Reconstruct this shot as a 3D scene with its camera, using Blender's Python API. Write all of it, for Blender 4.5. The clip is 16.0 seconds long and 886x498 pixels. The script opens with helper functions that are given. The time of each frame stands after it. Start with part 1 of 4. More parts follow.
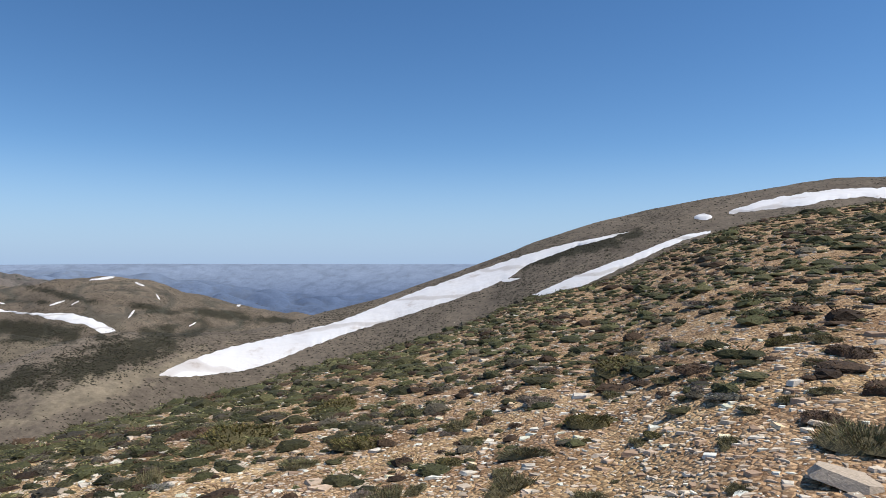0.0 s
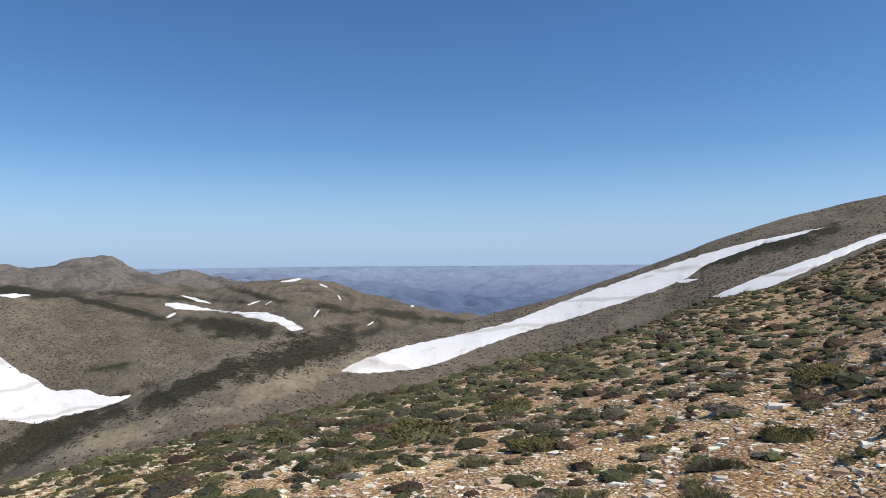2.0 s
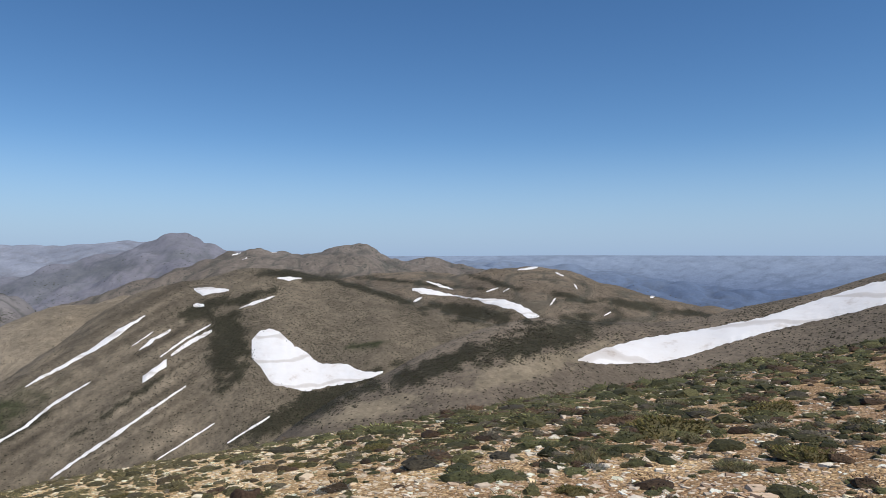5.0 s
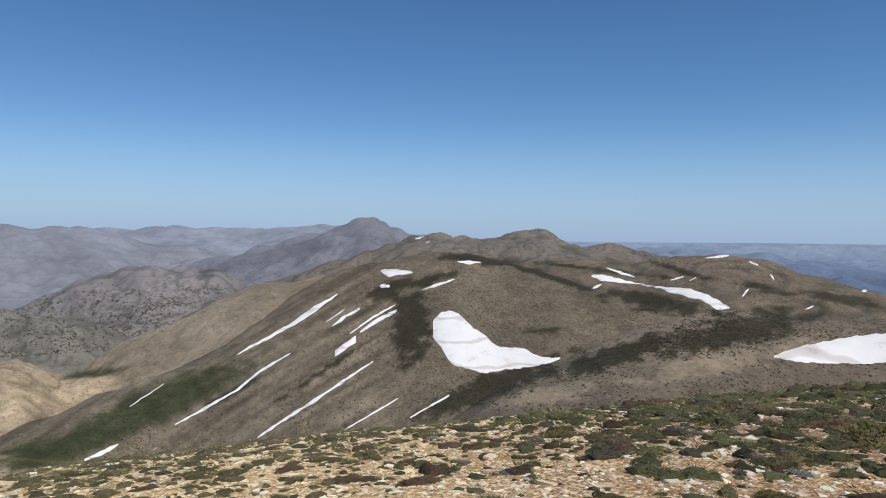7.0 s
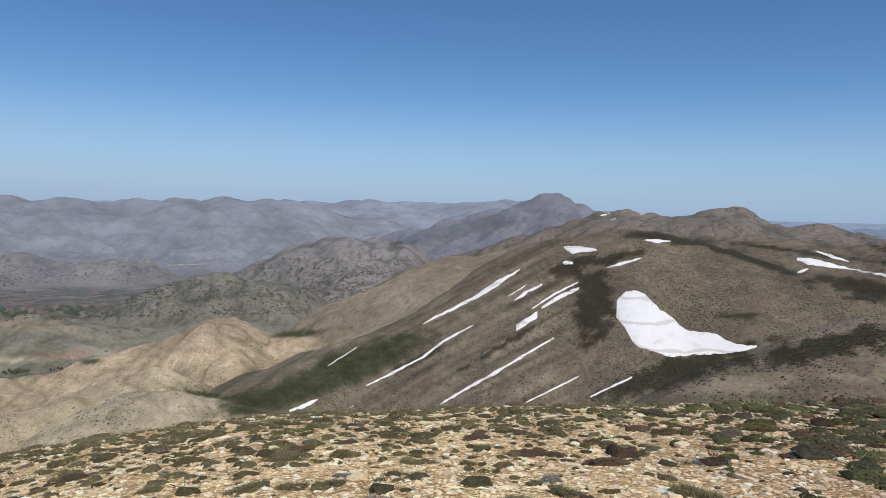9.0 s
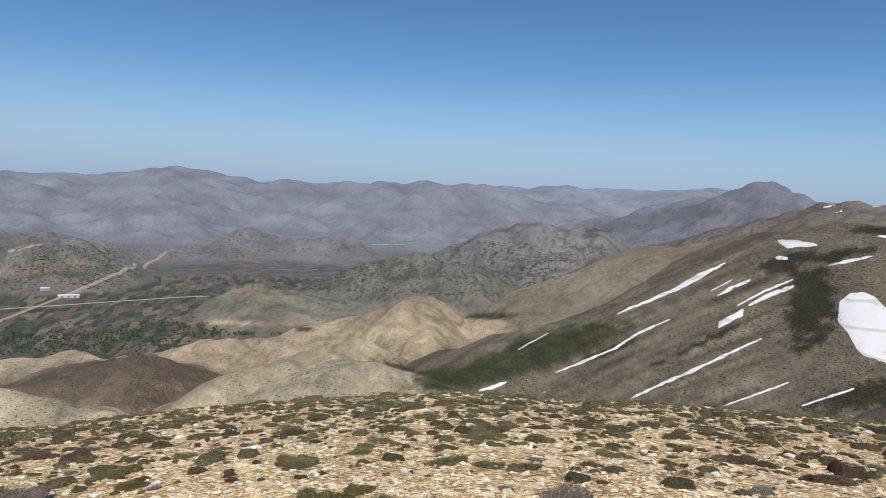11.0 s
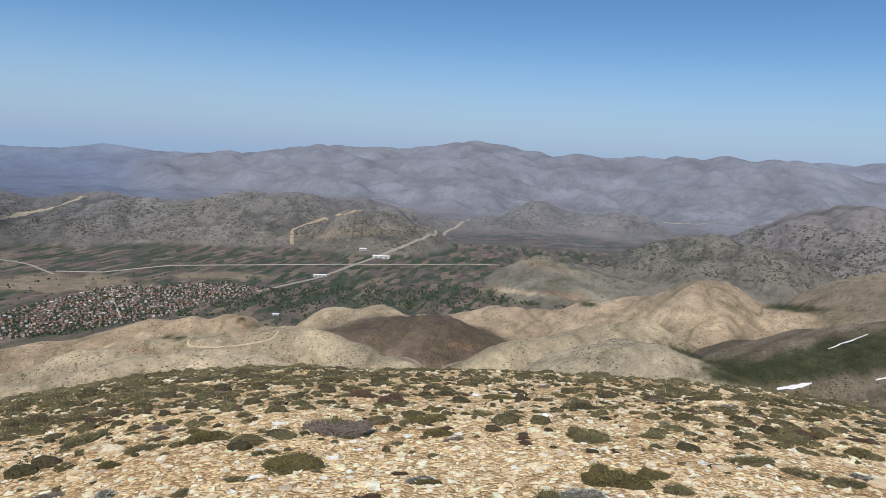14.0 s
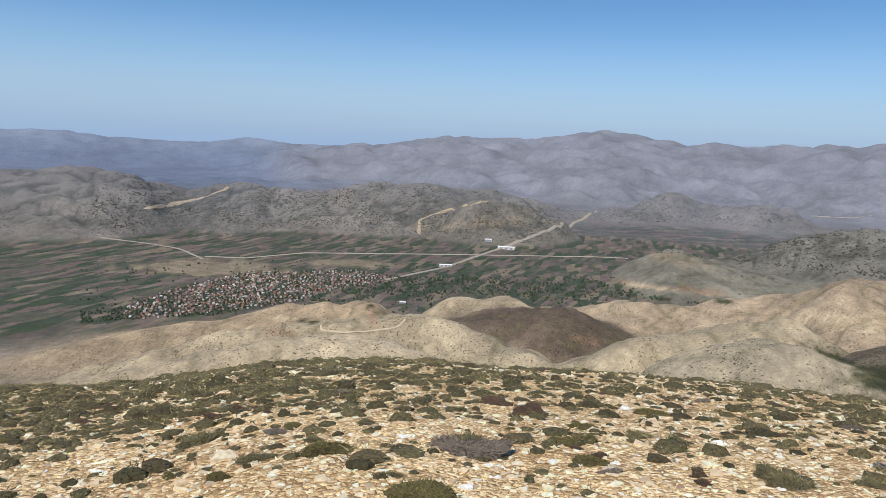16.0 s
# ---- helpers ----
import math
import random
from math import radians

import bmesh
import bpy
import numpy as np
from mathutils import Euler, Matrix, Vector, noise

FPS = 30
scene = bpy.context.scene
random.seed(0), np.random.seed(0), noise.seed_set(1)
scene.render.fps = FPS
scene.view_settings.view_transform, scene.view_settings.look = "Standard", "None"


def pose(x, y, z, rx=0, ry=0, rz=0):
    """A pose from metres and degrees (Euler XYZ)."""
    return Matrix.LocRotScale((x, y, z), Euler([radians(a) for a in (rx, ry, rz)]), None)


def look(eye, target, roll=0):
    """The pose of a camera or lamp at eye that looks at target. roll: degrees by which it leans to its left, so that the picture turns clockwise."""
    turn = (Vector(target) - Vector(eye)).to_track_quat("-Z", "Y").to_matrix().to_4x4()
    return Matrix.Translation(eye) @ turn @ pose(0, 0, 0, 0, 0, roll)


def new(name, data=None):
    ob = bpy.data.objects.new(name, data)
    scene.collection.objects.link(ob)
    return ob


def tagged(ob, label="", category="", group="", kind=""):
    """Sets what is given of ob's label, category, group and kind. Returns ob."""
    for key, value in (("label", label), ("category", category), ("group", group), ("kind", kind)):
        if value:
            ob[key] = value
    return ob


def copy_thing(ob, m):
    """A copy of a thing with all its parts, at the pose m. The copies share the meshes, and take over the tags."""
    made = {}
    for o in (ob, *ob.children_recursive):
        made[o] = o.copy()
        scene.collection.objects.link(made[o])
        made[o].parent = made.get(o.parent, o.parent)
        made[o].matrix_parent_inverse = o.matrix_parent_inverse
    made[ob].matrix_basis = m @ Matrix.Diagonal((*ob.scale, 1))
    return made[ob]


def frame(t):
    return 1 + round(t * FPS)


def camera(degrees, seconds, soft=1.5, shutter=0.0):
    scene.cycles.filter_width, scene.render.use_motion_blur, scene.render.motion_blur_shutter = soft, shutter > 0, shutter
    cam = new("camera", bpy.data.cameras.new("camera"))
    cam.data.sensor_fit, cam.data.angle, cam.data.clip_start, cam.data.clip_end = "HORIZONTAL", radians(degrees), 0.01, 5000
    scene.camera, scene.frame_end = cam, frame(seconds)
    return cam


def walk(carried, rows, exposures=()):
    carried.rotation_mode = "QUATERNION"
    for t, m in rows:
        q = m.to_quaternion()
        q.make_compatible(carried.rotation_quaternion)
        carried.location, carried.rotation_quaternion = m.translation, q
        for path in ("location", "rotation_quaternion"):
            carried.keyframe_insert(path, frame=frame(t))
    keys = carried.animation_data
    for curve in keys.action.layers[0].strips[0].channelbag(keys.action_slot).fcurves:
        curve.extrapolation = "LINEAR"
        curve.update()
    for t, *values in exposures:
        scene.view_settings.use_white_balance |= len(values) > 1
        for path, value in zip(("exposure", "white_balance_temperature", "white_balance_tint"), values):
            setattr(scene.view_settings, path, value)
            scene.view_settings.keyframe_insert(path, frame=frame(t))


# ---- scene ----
# ---- camera: someone turns on the spot on a stony mountain slope ----
EYE = 1.5
ARM = 0.30
cam = camera(64.13, 16.0, soft=0.5)
ROWS = [
    (0.0, 0.0, 1.30, 0.0, 0.0), (0.5, 2.90, 1.51, -0.01, 0.0), (1.0, 6.38, 1.70, -0.02, 0.0), (1.5, 10.06, 1.65, 0.21, 0.0),
    (2.0, 13.58, 1.45, 0.43, 0.0), (2.5, 16.61, 1.36, 0.58, 0.0), (3.0, 19.54, 1.24, 0.54, 0.0), (3.5, 22.76, 1.07, 0.30, 0.0),
    (4.0, 26.05, 0.96, 0.21, 0.0), (5.25, 34.3, 0.48, -0.10, 0.0), (6.5, 43.02, -0.17, -0.37, 0.0), (7.0, 46.92, -0.71, -0.74, 0.0),
    (7.5, 50.61, -1.36, -1.02, 0.0), (8.0, 54.45, -1.99, -1.14, 0.0), (9.25, 63.5, -3.2, -1.75, 0.0), (10.5, 72.85, -4.20, -2.35, 0.0),
    (11.0, 77.22, -4.72, -2.68, 0.0), (11.5, 81.37, -5.32, -3.05, 0.0), (12.0, 84.91, -5.73, -3.15, 0.0), (12.5, 88.36, -5.96, -3.16, 0.0),
    (13.0, 92.16, -6.40, -3.13, 0.0), (13.5, 96.31, -7.13, -3.18, 0.0), (14.0, 100.19, -7.92, -3.18, 0.0), (14.5, 103.47, -8.48, -3.04, 0.15),
    (15.0, 106.33, -8.86, -2.73, 0.45), (15.5, 108.64, -9.08, -2.71, 0.70), (16.0, 110.36, -9.15, -2.54, 0.95),
]


def eye_pose(yaw, pitch, lean, ahead):
    reach = ARM + ahead
    a = radians(yaw)
    return (pose(-reach * math.sin(a), reach * math.cos(a), EYE - 0.16 * ahead, 0, 0, yaw)
            @ pose(0, 0, 0, 90 + pitch) @ pose(0, 0, 0, 0, 0, -lean))


walk(cam, [(t, eye_pose(y, p, l, s)) for t, y, p, l, s in ROWS],
     [(0.0, 0.13), (2.0, 0.10), (4.0, 0.0), (8.0, -0.12), (11.0, -0.14), (13.5, -0.14), (16.0, 0.0)])

# ---- sky and sun ----
SUN_BEARING, SUN_HEIGHT = -98.0, 57.0     # bearing: degrees to the left of +y
world = bpy.data.worlds.new("sky")
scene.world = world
world.use_nodes = True
wn = world.node_tree
sky = wn.nodes.new("ShaderNodeTexSky")
sky.sky_type = 'NISHITA'
sky.sun_disc = False
sky.sun_elevation = radians(SUN_HEIGHT)
sky.sun_rotation = radians(-SUN_BEARING)
sky.altitude = 2400
sky.air_density, sky.dust_density, sky.ozone_density = 1.0, 0.2, 3.0
back = wn.nodes["Background"]
back.inputs["Strength"].default_value = 0.10
deep = wn.nodes.new("ShaderNodeHueSaturation")      # dry mountain air: a deeper blue
deep.inputs["Saturation"].default_value = 1.19
deep.inputs["Value"].default_value = 1.14
wn.links.new(sky.outputs["Color"], deep.inputs["Color"])
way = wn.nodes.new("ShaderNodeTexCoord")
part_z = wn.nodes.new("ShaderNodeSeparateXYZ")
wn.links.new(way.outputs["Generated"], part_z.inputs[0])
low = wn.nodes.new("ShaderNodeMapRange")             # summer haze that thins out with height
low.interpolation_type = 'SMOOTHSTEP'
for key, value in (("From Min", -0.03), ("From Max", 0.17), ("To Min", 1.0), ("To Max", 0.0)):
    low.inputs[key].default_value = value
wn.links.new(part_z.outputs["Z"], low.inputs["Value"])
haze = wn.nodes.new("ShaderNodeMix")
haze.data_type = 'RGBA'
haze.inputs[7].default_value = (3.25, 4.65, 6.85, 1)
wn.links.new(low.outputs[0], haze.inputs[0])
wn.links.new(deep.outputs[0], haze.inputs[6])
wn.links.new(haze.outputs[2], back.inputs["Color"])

sun = bpy.data.lights.new("sun", 'SUN')
sun.energy, sun.angle, sun.color = 4.0, radians(0.53), (1.0, 0.95, 0.87)
sun_ob = new("sun", sun)
sb, sh = radians(SUN_BEARING), radians(SUN_HEIGHT)
sun_ob.matrix_world = look((-900 * math.sin(sb) * math.cos(sh), 900 * math.cos(sb) * math.cos(sh), 900 * math.sin(sh)), (0, 0, 0))
scene.view_settings.exposure = 0.0

# ---- the lie of the land: bearings in degrees to the left of +y, rises in degrees seen from the eye ----
FLOOR = -250.0


_table = np.random.RandomState(7).rand(256, 256) * 2 * np.pi
GRAD_X, GRAD_Y = np.cos(_table).astype(np.float32), np.sin(_table).astype(np.float32)


def wave(x, y, seed=0):
    """Smooth gradient noise, about -1 to 1."""
    x, y = np.asarray(x, np.float32), np.asarray(y, np.float32)
    fx0, fy0 = np.floor(x), np.floor(y)
    ix, iy = fx0.astype(np.int32) + seed * 37, fy0.astype(np.int32) + seed * 91
    fx, fy = x - fx0, y - fy0
    ux, uy = fx * fx * (3 - 2 * fx), fy * fy * (3 - 2 * fy)
    out = 0
    for dx in (0, 1):
        for dy in (0, 1):
            k = ((ix + dx) & 255, (iy + dy) & 255)
            out = out + (GRAD_X[k] * (fx - dx) + GRAD_Y[k] * (fy - dy)) * (ux if dx else 1 - ux) * (uy if dy else 1 - uy)
    return out * 1.5


def fractal(x, y, seed=0, octaves=4, gain=0.5):
    total, amp = 0, 1.0
    for k in range(octaves):
        total = total + amp * wave(x, y, seed + k)
        x, y, amp = x * 2.03 + 11.3, y * 2.03 - 7.1, amp * gain
    return total


def smooth(a, b, x):
    t = np.clip((x - a) / (b - a), 0, 1)
    return t * t * (3 - 2 * t)


def knots(points, az):
    """A smooth curve through (bearing, value) knots."""
    p = np.array(points, float)
    x, y = p[:, 0], p[:, 1]
    d = np.diff(y) / np.diff(x)
    m = np.concatenate([[d[0]], (d[1:] + d[:-1]) / 2, [d[-1]]])
    a = np.clip(az, x[0], x[-1])
    i = np.clip(np.searchsorted(x, a) - 1, 0, len(x) - 2)
    h = x[i + 1] - x[i]
    t = (a - x[i]) / h
    return ((2 * t**3 - 3 * t**2 + 1) * y[i] + (t**3 - 2 * t**2 + t) * h * m[i] + (-2 * t**3 + 3 * t**2) * y[i + 1] + (t**3 - t**2) * h * m[i + 1])


BROW = [(-180, -10), (-140, 0), (-90, 7), (-60, 6.5), (-32, 4.3), (-26, 3.6), (-20.4, 2.1), (-12.9, -1.2), (-6.6, -2.9), (-3, -4.4), (4, -6.6),
        (10, -8.0), (15, -9.4), (20, -10.4), (27, -11.6), (33, -12.6), (42, -13.85), (50, -14.6), (58, -15.2), (67, -15.8), (77, -16.1),
        (85, -16.6), (93, -17.1), (101, -17.4), (106, -17.6), (111, -17.4), (121, -17.65), (129, -18.3), (137, -18.4), (180, -10)]
BROW_AWAY = [(-180, 20), (-90, 110), (-32, 105), (-15, 75), (0, 45), (15, 27), (30, 19), (60, 15), (90, 15), (137, 17), (180, 20)]


def near_slope(az, r):
    """Height over the eye of the rounded slope underfoot."""
    away = knots(BROW_AWAY, az)
    b = EYE / away**2
    a = -np.tan(np.radians(knots(BROW, az))) - 2 * EYE / away
    fade = smooth(0, 2.5, r)
    a_mid = 0.02
    return -EYE - (a * fade + a_mid * (1 - fade)) * r - b * r * r


RIDGES = {}


def ridge(name, rises, away, front, behind, round_off):
    RIDGES[name] = (rises, away, front, behind, round_off)


ridge("snow_hill", [(-75, -3), (-50, 4), (-32, 6.0), (-28, 6.0), (-23.6, 5.42), (-17.6, 4.5), (-12, 3.3), (-7.6, 1.9), (-3.5, 0.3), (1.1, -1.3), (4.7, -2.53), (10.1, -3.9),
                    (12.8, -4.61), (16.2, -5.15), (19.4, -5.2), (23, -5.04), (24.8, -4.96), (27.1, -5.32), (28.9, -5.75), (30.8, -6.47), (33.2, -7.46),
                    (37, -9.5), (41.5, -11.84), (46, -15), (60, -30)],
      [(-75, 500), (-32, 420), (0, 370), (20, 330), (35, 280), (46, 240), (60, 220)], 0.34, 0.30, 25)
ridge("broad_hill", [(8, -20), (20, -9), (26, -6.2), (29.7, -5.13), (32.7, -4.45), (34.9, -3.72), (37.1, -2.78), (39.8, -2.16), (42.5, -1.61), (45.3, -1.0), (48, -1.0), (49.8, -1.39),
                     (51.7, -1.86), (53.4, -2.09), (54.9, -2.4), (58, -3.96), (61.6, -6.65), (64.5, -8.66), (68.8, -10.57), (72.9, -11.74), (76.1, -13.26), (78.8, -14.3), (86, -20), (95, -30)],
      [(8, 520), (30, 540), (45, 640), (55, 640), (65, 560), (79, 470), (95, 420)], 0.42, 0.28, 35)
ridge("rear_ridge", [(-10, -14), (5, -6), (10.8, -3.97), (13, -3.68), (16.1, -3.0), (19.8, -2.1), (22.5, -1.27), (25.7, -0.97), (28.4, -1.0), (31.1, -1.4), (34.9, -1.2), (40, -1.6), (55, -4), (66, -9), (80, -20)],
      [(-10, 1050), (20, 1050), (40, 1100), (80, 1000)], 0.26, 0.3, 45)
ridge("high_moor", [(10, -9), (22, -2.6), (28, -1.4), (32, -0.66), (34.7, -0.32), (36.8, -0.04), (38.1, 0.46), (41.1, 0.7), (42.7, 0.3), (47, 0.43), (49.6, 0.2), (54, -1.2), (60, -3.2), (70, -8), (80, -16)],
      [(10, 1600), (80, 1600)], 0.28, 0.3, 50)
ridge("lone_peak", [(40, -5), (46, -1.0), (48, -0.2), (49.9, 0.55), (50.8, 1.08), (53.1, 1.5), (55.3, 1.05), (58.8, -0.13), (61.9, -0.74), (64.4, -1.5), (68, -2.7), (75, -6)],
      [(40, 2900), (75, 2900)], 0.30, 0.3, 60)
ridge("pale_hills", [(60, -30), (70, -20), (77.2, -15.9), (79.5, -14.2), (81.9, -13.04), (84.1, -12.44), (85.4, -12.59), (87.6, -13.26), (92, -14.59), (95.7, -15.56), (98.9, -17.4), (100.4, -18), (101.7, -17.5), (105.5, -16.29), (108.4, -15.32),
                     (110.2, -14.81), (112.9, -14.74), (117.3, -14.95), (121.5, -15.4), (125.5, -15.9), (129.3, -16.5), (132.8, -17.3), (138, -18.2), (160, -22)],
      [(60, 520), (90, 540), (100, 500), (110, 560), (160, 540)], 0.38, 0.40, 18)
ridge("front_spur", [(104, -22), (109, -18.8), (112.9, -17.46), (116.4, -16.53), (119.5, -16.3), (123.6, -16.6), (126.3, -17.0), (129.3, -17.5), (136, -18.4), (150, -21)],
      [(104, 400), (150, 430)], 0.36, 0.42, 14)
ridge("right_spur", [(70, -21), (74, -17.6), (77, -15.93), (80, -14.72), (83.1, -13.95), (86.2, -14.3), (89.7, -15.48), (92.8, -17.11), (95, -19.5)],
      [(70, 430), (95, 430)], 0.36, 0.42, 14)
ridge("cut_bank", [(97, -17), (101, -13.5), (103.1, -13.35), (104.3, -12.9), (107.5, -13.11), (110.3, -13.7), (112.1, -14.6), (114, -16), (118, -20)],
      [(97, 860), (118, 830)], 0.30, 0.34, 16)
ridge("low_knolls", [(98, -21), (106, -17.5), (112, -15.6), (114.3, -14.69), (115.6, -13.85), (117.4, -13.72), (118.6, -14.15), (119.8, -13.9), (121.5, -14.05), (122.8, -13.9), (124.6, -14.4), (128, -15.1), (131, -15.3), (137, -16), (150, -18)],
      [(98, 830), (150, 800)], 0.26, 0.28, 14)
ridge("dark_hill", [(86, -20), (92, -16.5), (95.3, -14.83), (98, -13.98), (99.4, -13.5), (102.5, -13.62), (106.9, -14.34), (111, -15.6), (120, -20)],
      [(86, 760), (120, 760)], 0.36, 0.36, 25)
ridge("ochre_hills", [(60, -20), (66, -13), (69, -10.8), (71.9, -10.14), (74.9, -10.05), (77.9, -8.75), (80.1, -8.75), (83.5, -10.29), (85.4, -10.85), (90.3, -12.14), (95.4, -12.4), (99.4, -13.3), (106, -16), (115, -22)],
      [(60, 900), (115, 880)], 0.32, 0.36, 30)
ridge("field_hill", [(76, -14), (81, -10.2), (84.3, -9.27), (87.2, -8.94), (89.7, -8.42), (91.5, -8.1), (93.1, -8.41), (96.1, -9.8), (99, -12.1), (103, -15)],
      [(76, 1380), (103, 1350)], 0.24, 0.24, 40)
ridge("scrub_hills", [(58, -8), (66, -5.6), (74, -5.3), (82, -5.5), (84.7, -4.3), (89.7, -4.5), (92.9, -4.3), (97.4, -5.2), (100.7, -5.6), (104.4, -4.7), (107.2, -4.4), (113.5, -4.1), (118.4, -4.5), (122.2, -4.9), (127.5, -4.4), (131, -4.8), (134.6, -3.7), (150, -4)],
      [(58, 2300), (80, 2500), (94, 2500), (104, 2150), (150, 2050)], 0.32, 0.16, 50)
ridge("spur_hills", [(58, -7), (63.1, -3.2), (64.9, -2.3), (67.5, -2.1), (70.2, -2.1), (72.9, -2.7), (75.6, -3.9), (78.3, -5.2), (82, -7.5)],
      [(58, 1900), (82, 1900)], 0.42, 0.25, 30)
ridge("stony_hill", [(68, -9), (71.8, -6.9), (74.1, -5.9), (77.4, -5.4), (81, -5.5), (83.8, -6.3), (86, -7.3), (88.2, -8), (92, -10)],
      [(68, 1550), (92, 1550)], 0.5, 0.3, 25)
ridge("rocky_hill", [(98, -9), (100.7, -6.6), (102.5, -5.8), (104.3, -5.5), (106.4, -5.15), (109.2, -5.7), (111.3, -6.7), (113, -8.3), (116, -10)],
      [(98, 1800), (116, 1800)], 0.45, 0.22, 30)
ridge("shoulder", [(42, -18), (48, -8), (53, -3.2), (56.8, -3.1), (58.8, -3.5), (60.9, -3.5), (63.9, -4.5), (67.3, -6.4), (71.8, -8.2), (75, -11), (79, -17)],
      [(42, 1000), (79, 1000)], 0.28, 0.26, 40)
ridge("blue_ridge", [(-8, -4), (0, -2.9), (6, -2.5), (10, -2.3), (14, -1.9), (18, -1.3), (23, -0.75), (27, -0.45), (31, -0.4), (36, -0.6), (45, -2), (52, -4)],
      [(-8, 3200), (52, 3200)], 0.14, 0.2, 60)
ridge("far_range", [(58, -4), (65.4, -1.0), (69.9, -0.3), (73.3, 0.5), (79, 0.6), (82.6, 0.42), (87.2, 0.13), (89.7, 0.38), (92.6, 0.12), (94.3, 0.39), (97.7, 0.72), (100.7, 0.52), (104.1, 0.02),
                    (107.6, 0.1), (112.7, -0.26), (115.2, -0.71), (118.4, -1.15), (121.6, -1.6), (124.7, -2.3), (127.7, -3.3), (132, -5)],
      [(58, 4100), (132, 3900)], 0.25, 0.2, 70)
ridge("horizon_range", [(-180, 0), (-60, 0), (-20, 0.05), (20, 0.1), (45, 0.2), (55.3, 1.05), (57.1, 1.24), (58.9, 0.9), (63.2, 0.7), (68.1, 0.75), (71.9, 0.45), (75.6, 0.27), (90, 0), (110, -0.9),
                        (120.8, -1.1), (125.8, -0.95), (129.4, -1.2), (136.3, -1.05), (150, -0.5), (180, 0)],
      [(-180, 4850), (180, 4850)], 0.30, 0.3, 40)


def layers(az, r):
    """Every landform's height over the eye at a bearing and distance."""
    found = {}
    for name, (rises, away, front, behind, w) in RIDGES.items():
        rc = knots(away, az)
        zc = rc * np.tan(np.radians(knots(rises, az)))
        d = r - rc
        fall = np.where(d < 0, front, behind)
        found[name] = zc - fall * (np.sqrt(d * d + w * w) - w)
    return found


def land(az, r, which=False):
    """Height over the eye of the whole land, at bearings (degrees) and distances that broadcast together."""
    az, r = np.asarray(az, float), np.asarray(r, float)
    x, y = -r * np.sin(np.radians(az)), r * np.cos(np.radians(az))
    all_z = layers(az, r)
    base = np.maximum(FLOOR, -0.38 * r - 6) + 0 * az
    top = base
    k = 0.004 * r + 0.4
    for z in all_z.values():
        hi, lo = np.maximum(top, z), np.minimum(top, z)
        top = hi + k * np.log1p(np.exp(-np.clip((hi - lo) / k, 0, 50))) * 0.5
    # relief: gullies and knolls, coarser with distance
    rough = np.zeros_like(x)
    for i, lam in enumerate((420.0, 230.0, 120.0, 60.0, 30.0, 14.0)):
        weight = smooth(0.010, 0.02, lam / r) * (1 - smooth(0.06, 0.16, lam / r))
        n = wave(x / lam + 3.7 * i, y / lam - 1.9 * i, 20 + i)
        rough = rough + weight * lam * (1.5 * np.abs(n) - 0.45) * 0.15
    above = np.clip((top - FLOOR) / 50.0, 0.06, 1)
    gentle = (0.35 + 0.3 * smooth(66, 74, az) + (0.65 - 0.3 * smooth(66, 74, az)) * smooth(900, 1900, r)) * smooth(180, 420, r) * np.maximum(0.4 + 0.6 * smooth(35, 62, az), smooth(700, 950, r))
    top = top + rough * above * gentle * (1 - 0.65 * smooth(3500, 4400, r)) * (1 - 0.95 * smooth(48, 40, az) * smooth(2900, 3600, r))
    near = near_slope(az, r)
    near = near + smooth(1.5, 4, r) * (1 - smooth(60, 120, r)) * (0.05 * wave(x / 2.6, y / 2.6, 3) + 0.025 * wave(x / 0.8, y / 0.8, 4))
    k = 0.3
    hi, lo = np.maximum(top, near), np.minimum(top, near)
    full = hi + k * np.log1p(np.exp(-np.clip((hi - lo) / k, 0, 60))) * 0.5
    return (full, all_z, base) if which else full


def place(az, r, z):
    return np.stack([-r * np.sin(np.radians(az)), r * np.cos(np.radians(az)), z + EYE], -1)


def sight(az, el, r0, r1, steps=150):
    """Distance at which the line of sight first meets the land."""
    az, el = np.asarray(az, float), np.asarray(el, float)
    rs = np.exp(np.linspace(np.log(r0), np.log(r1), steps))
    shape = az.shape
    a, e = az.ravel(), el.ravel()
    z = land(a[:, None], rs[None, :])
    gap = z - rs[None, :] * np.tan(np.radians(e))[:, None]
    hit = gap > 0
    first = np.where(hit.any(1), hit.argmax(1), steps - 1)
    j = np.clip(first, 1, steps - 1)
    i = np.arange(len(a))
    g0, g1 = gap[i, j - 1], gap[i, j]
    f = np.clip(np.where(g1 - g0 != 0, -g0 / np.where(g1 - g0 == 0, 1, g1 - g0), 0), 0, 1)
    return (rs[j - 1] + f * (rs[j] - rs[j - 1])).reshape(shape)


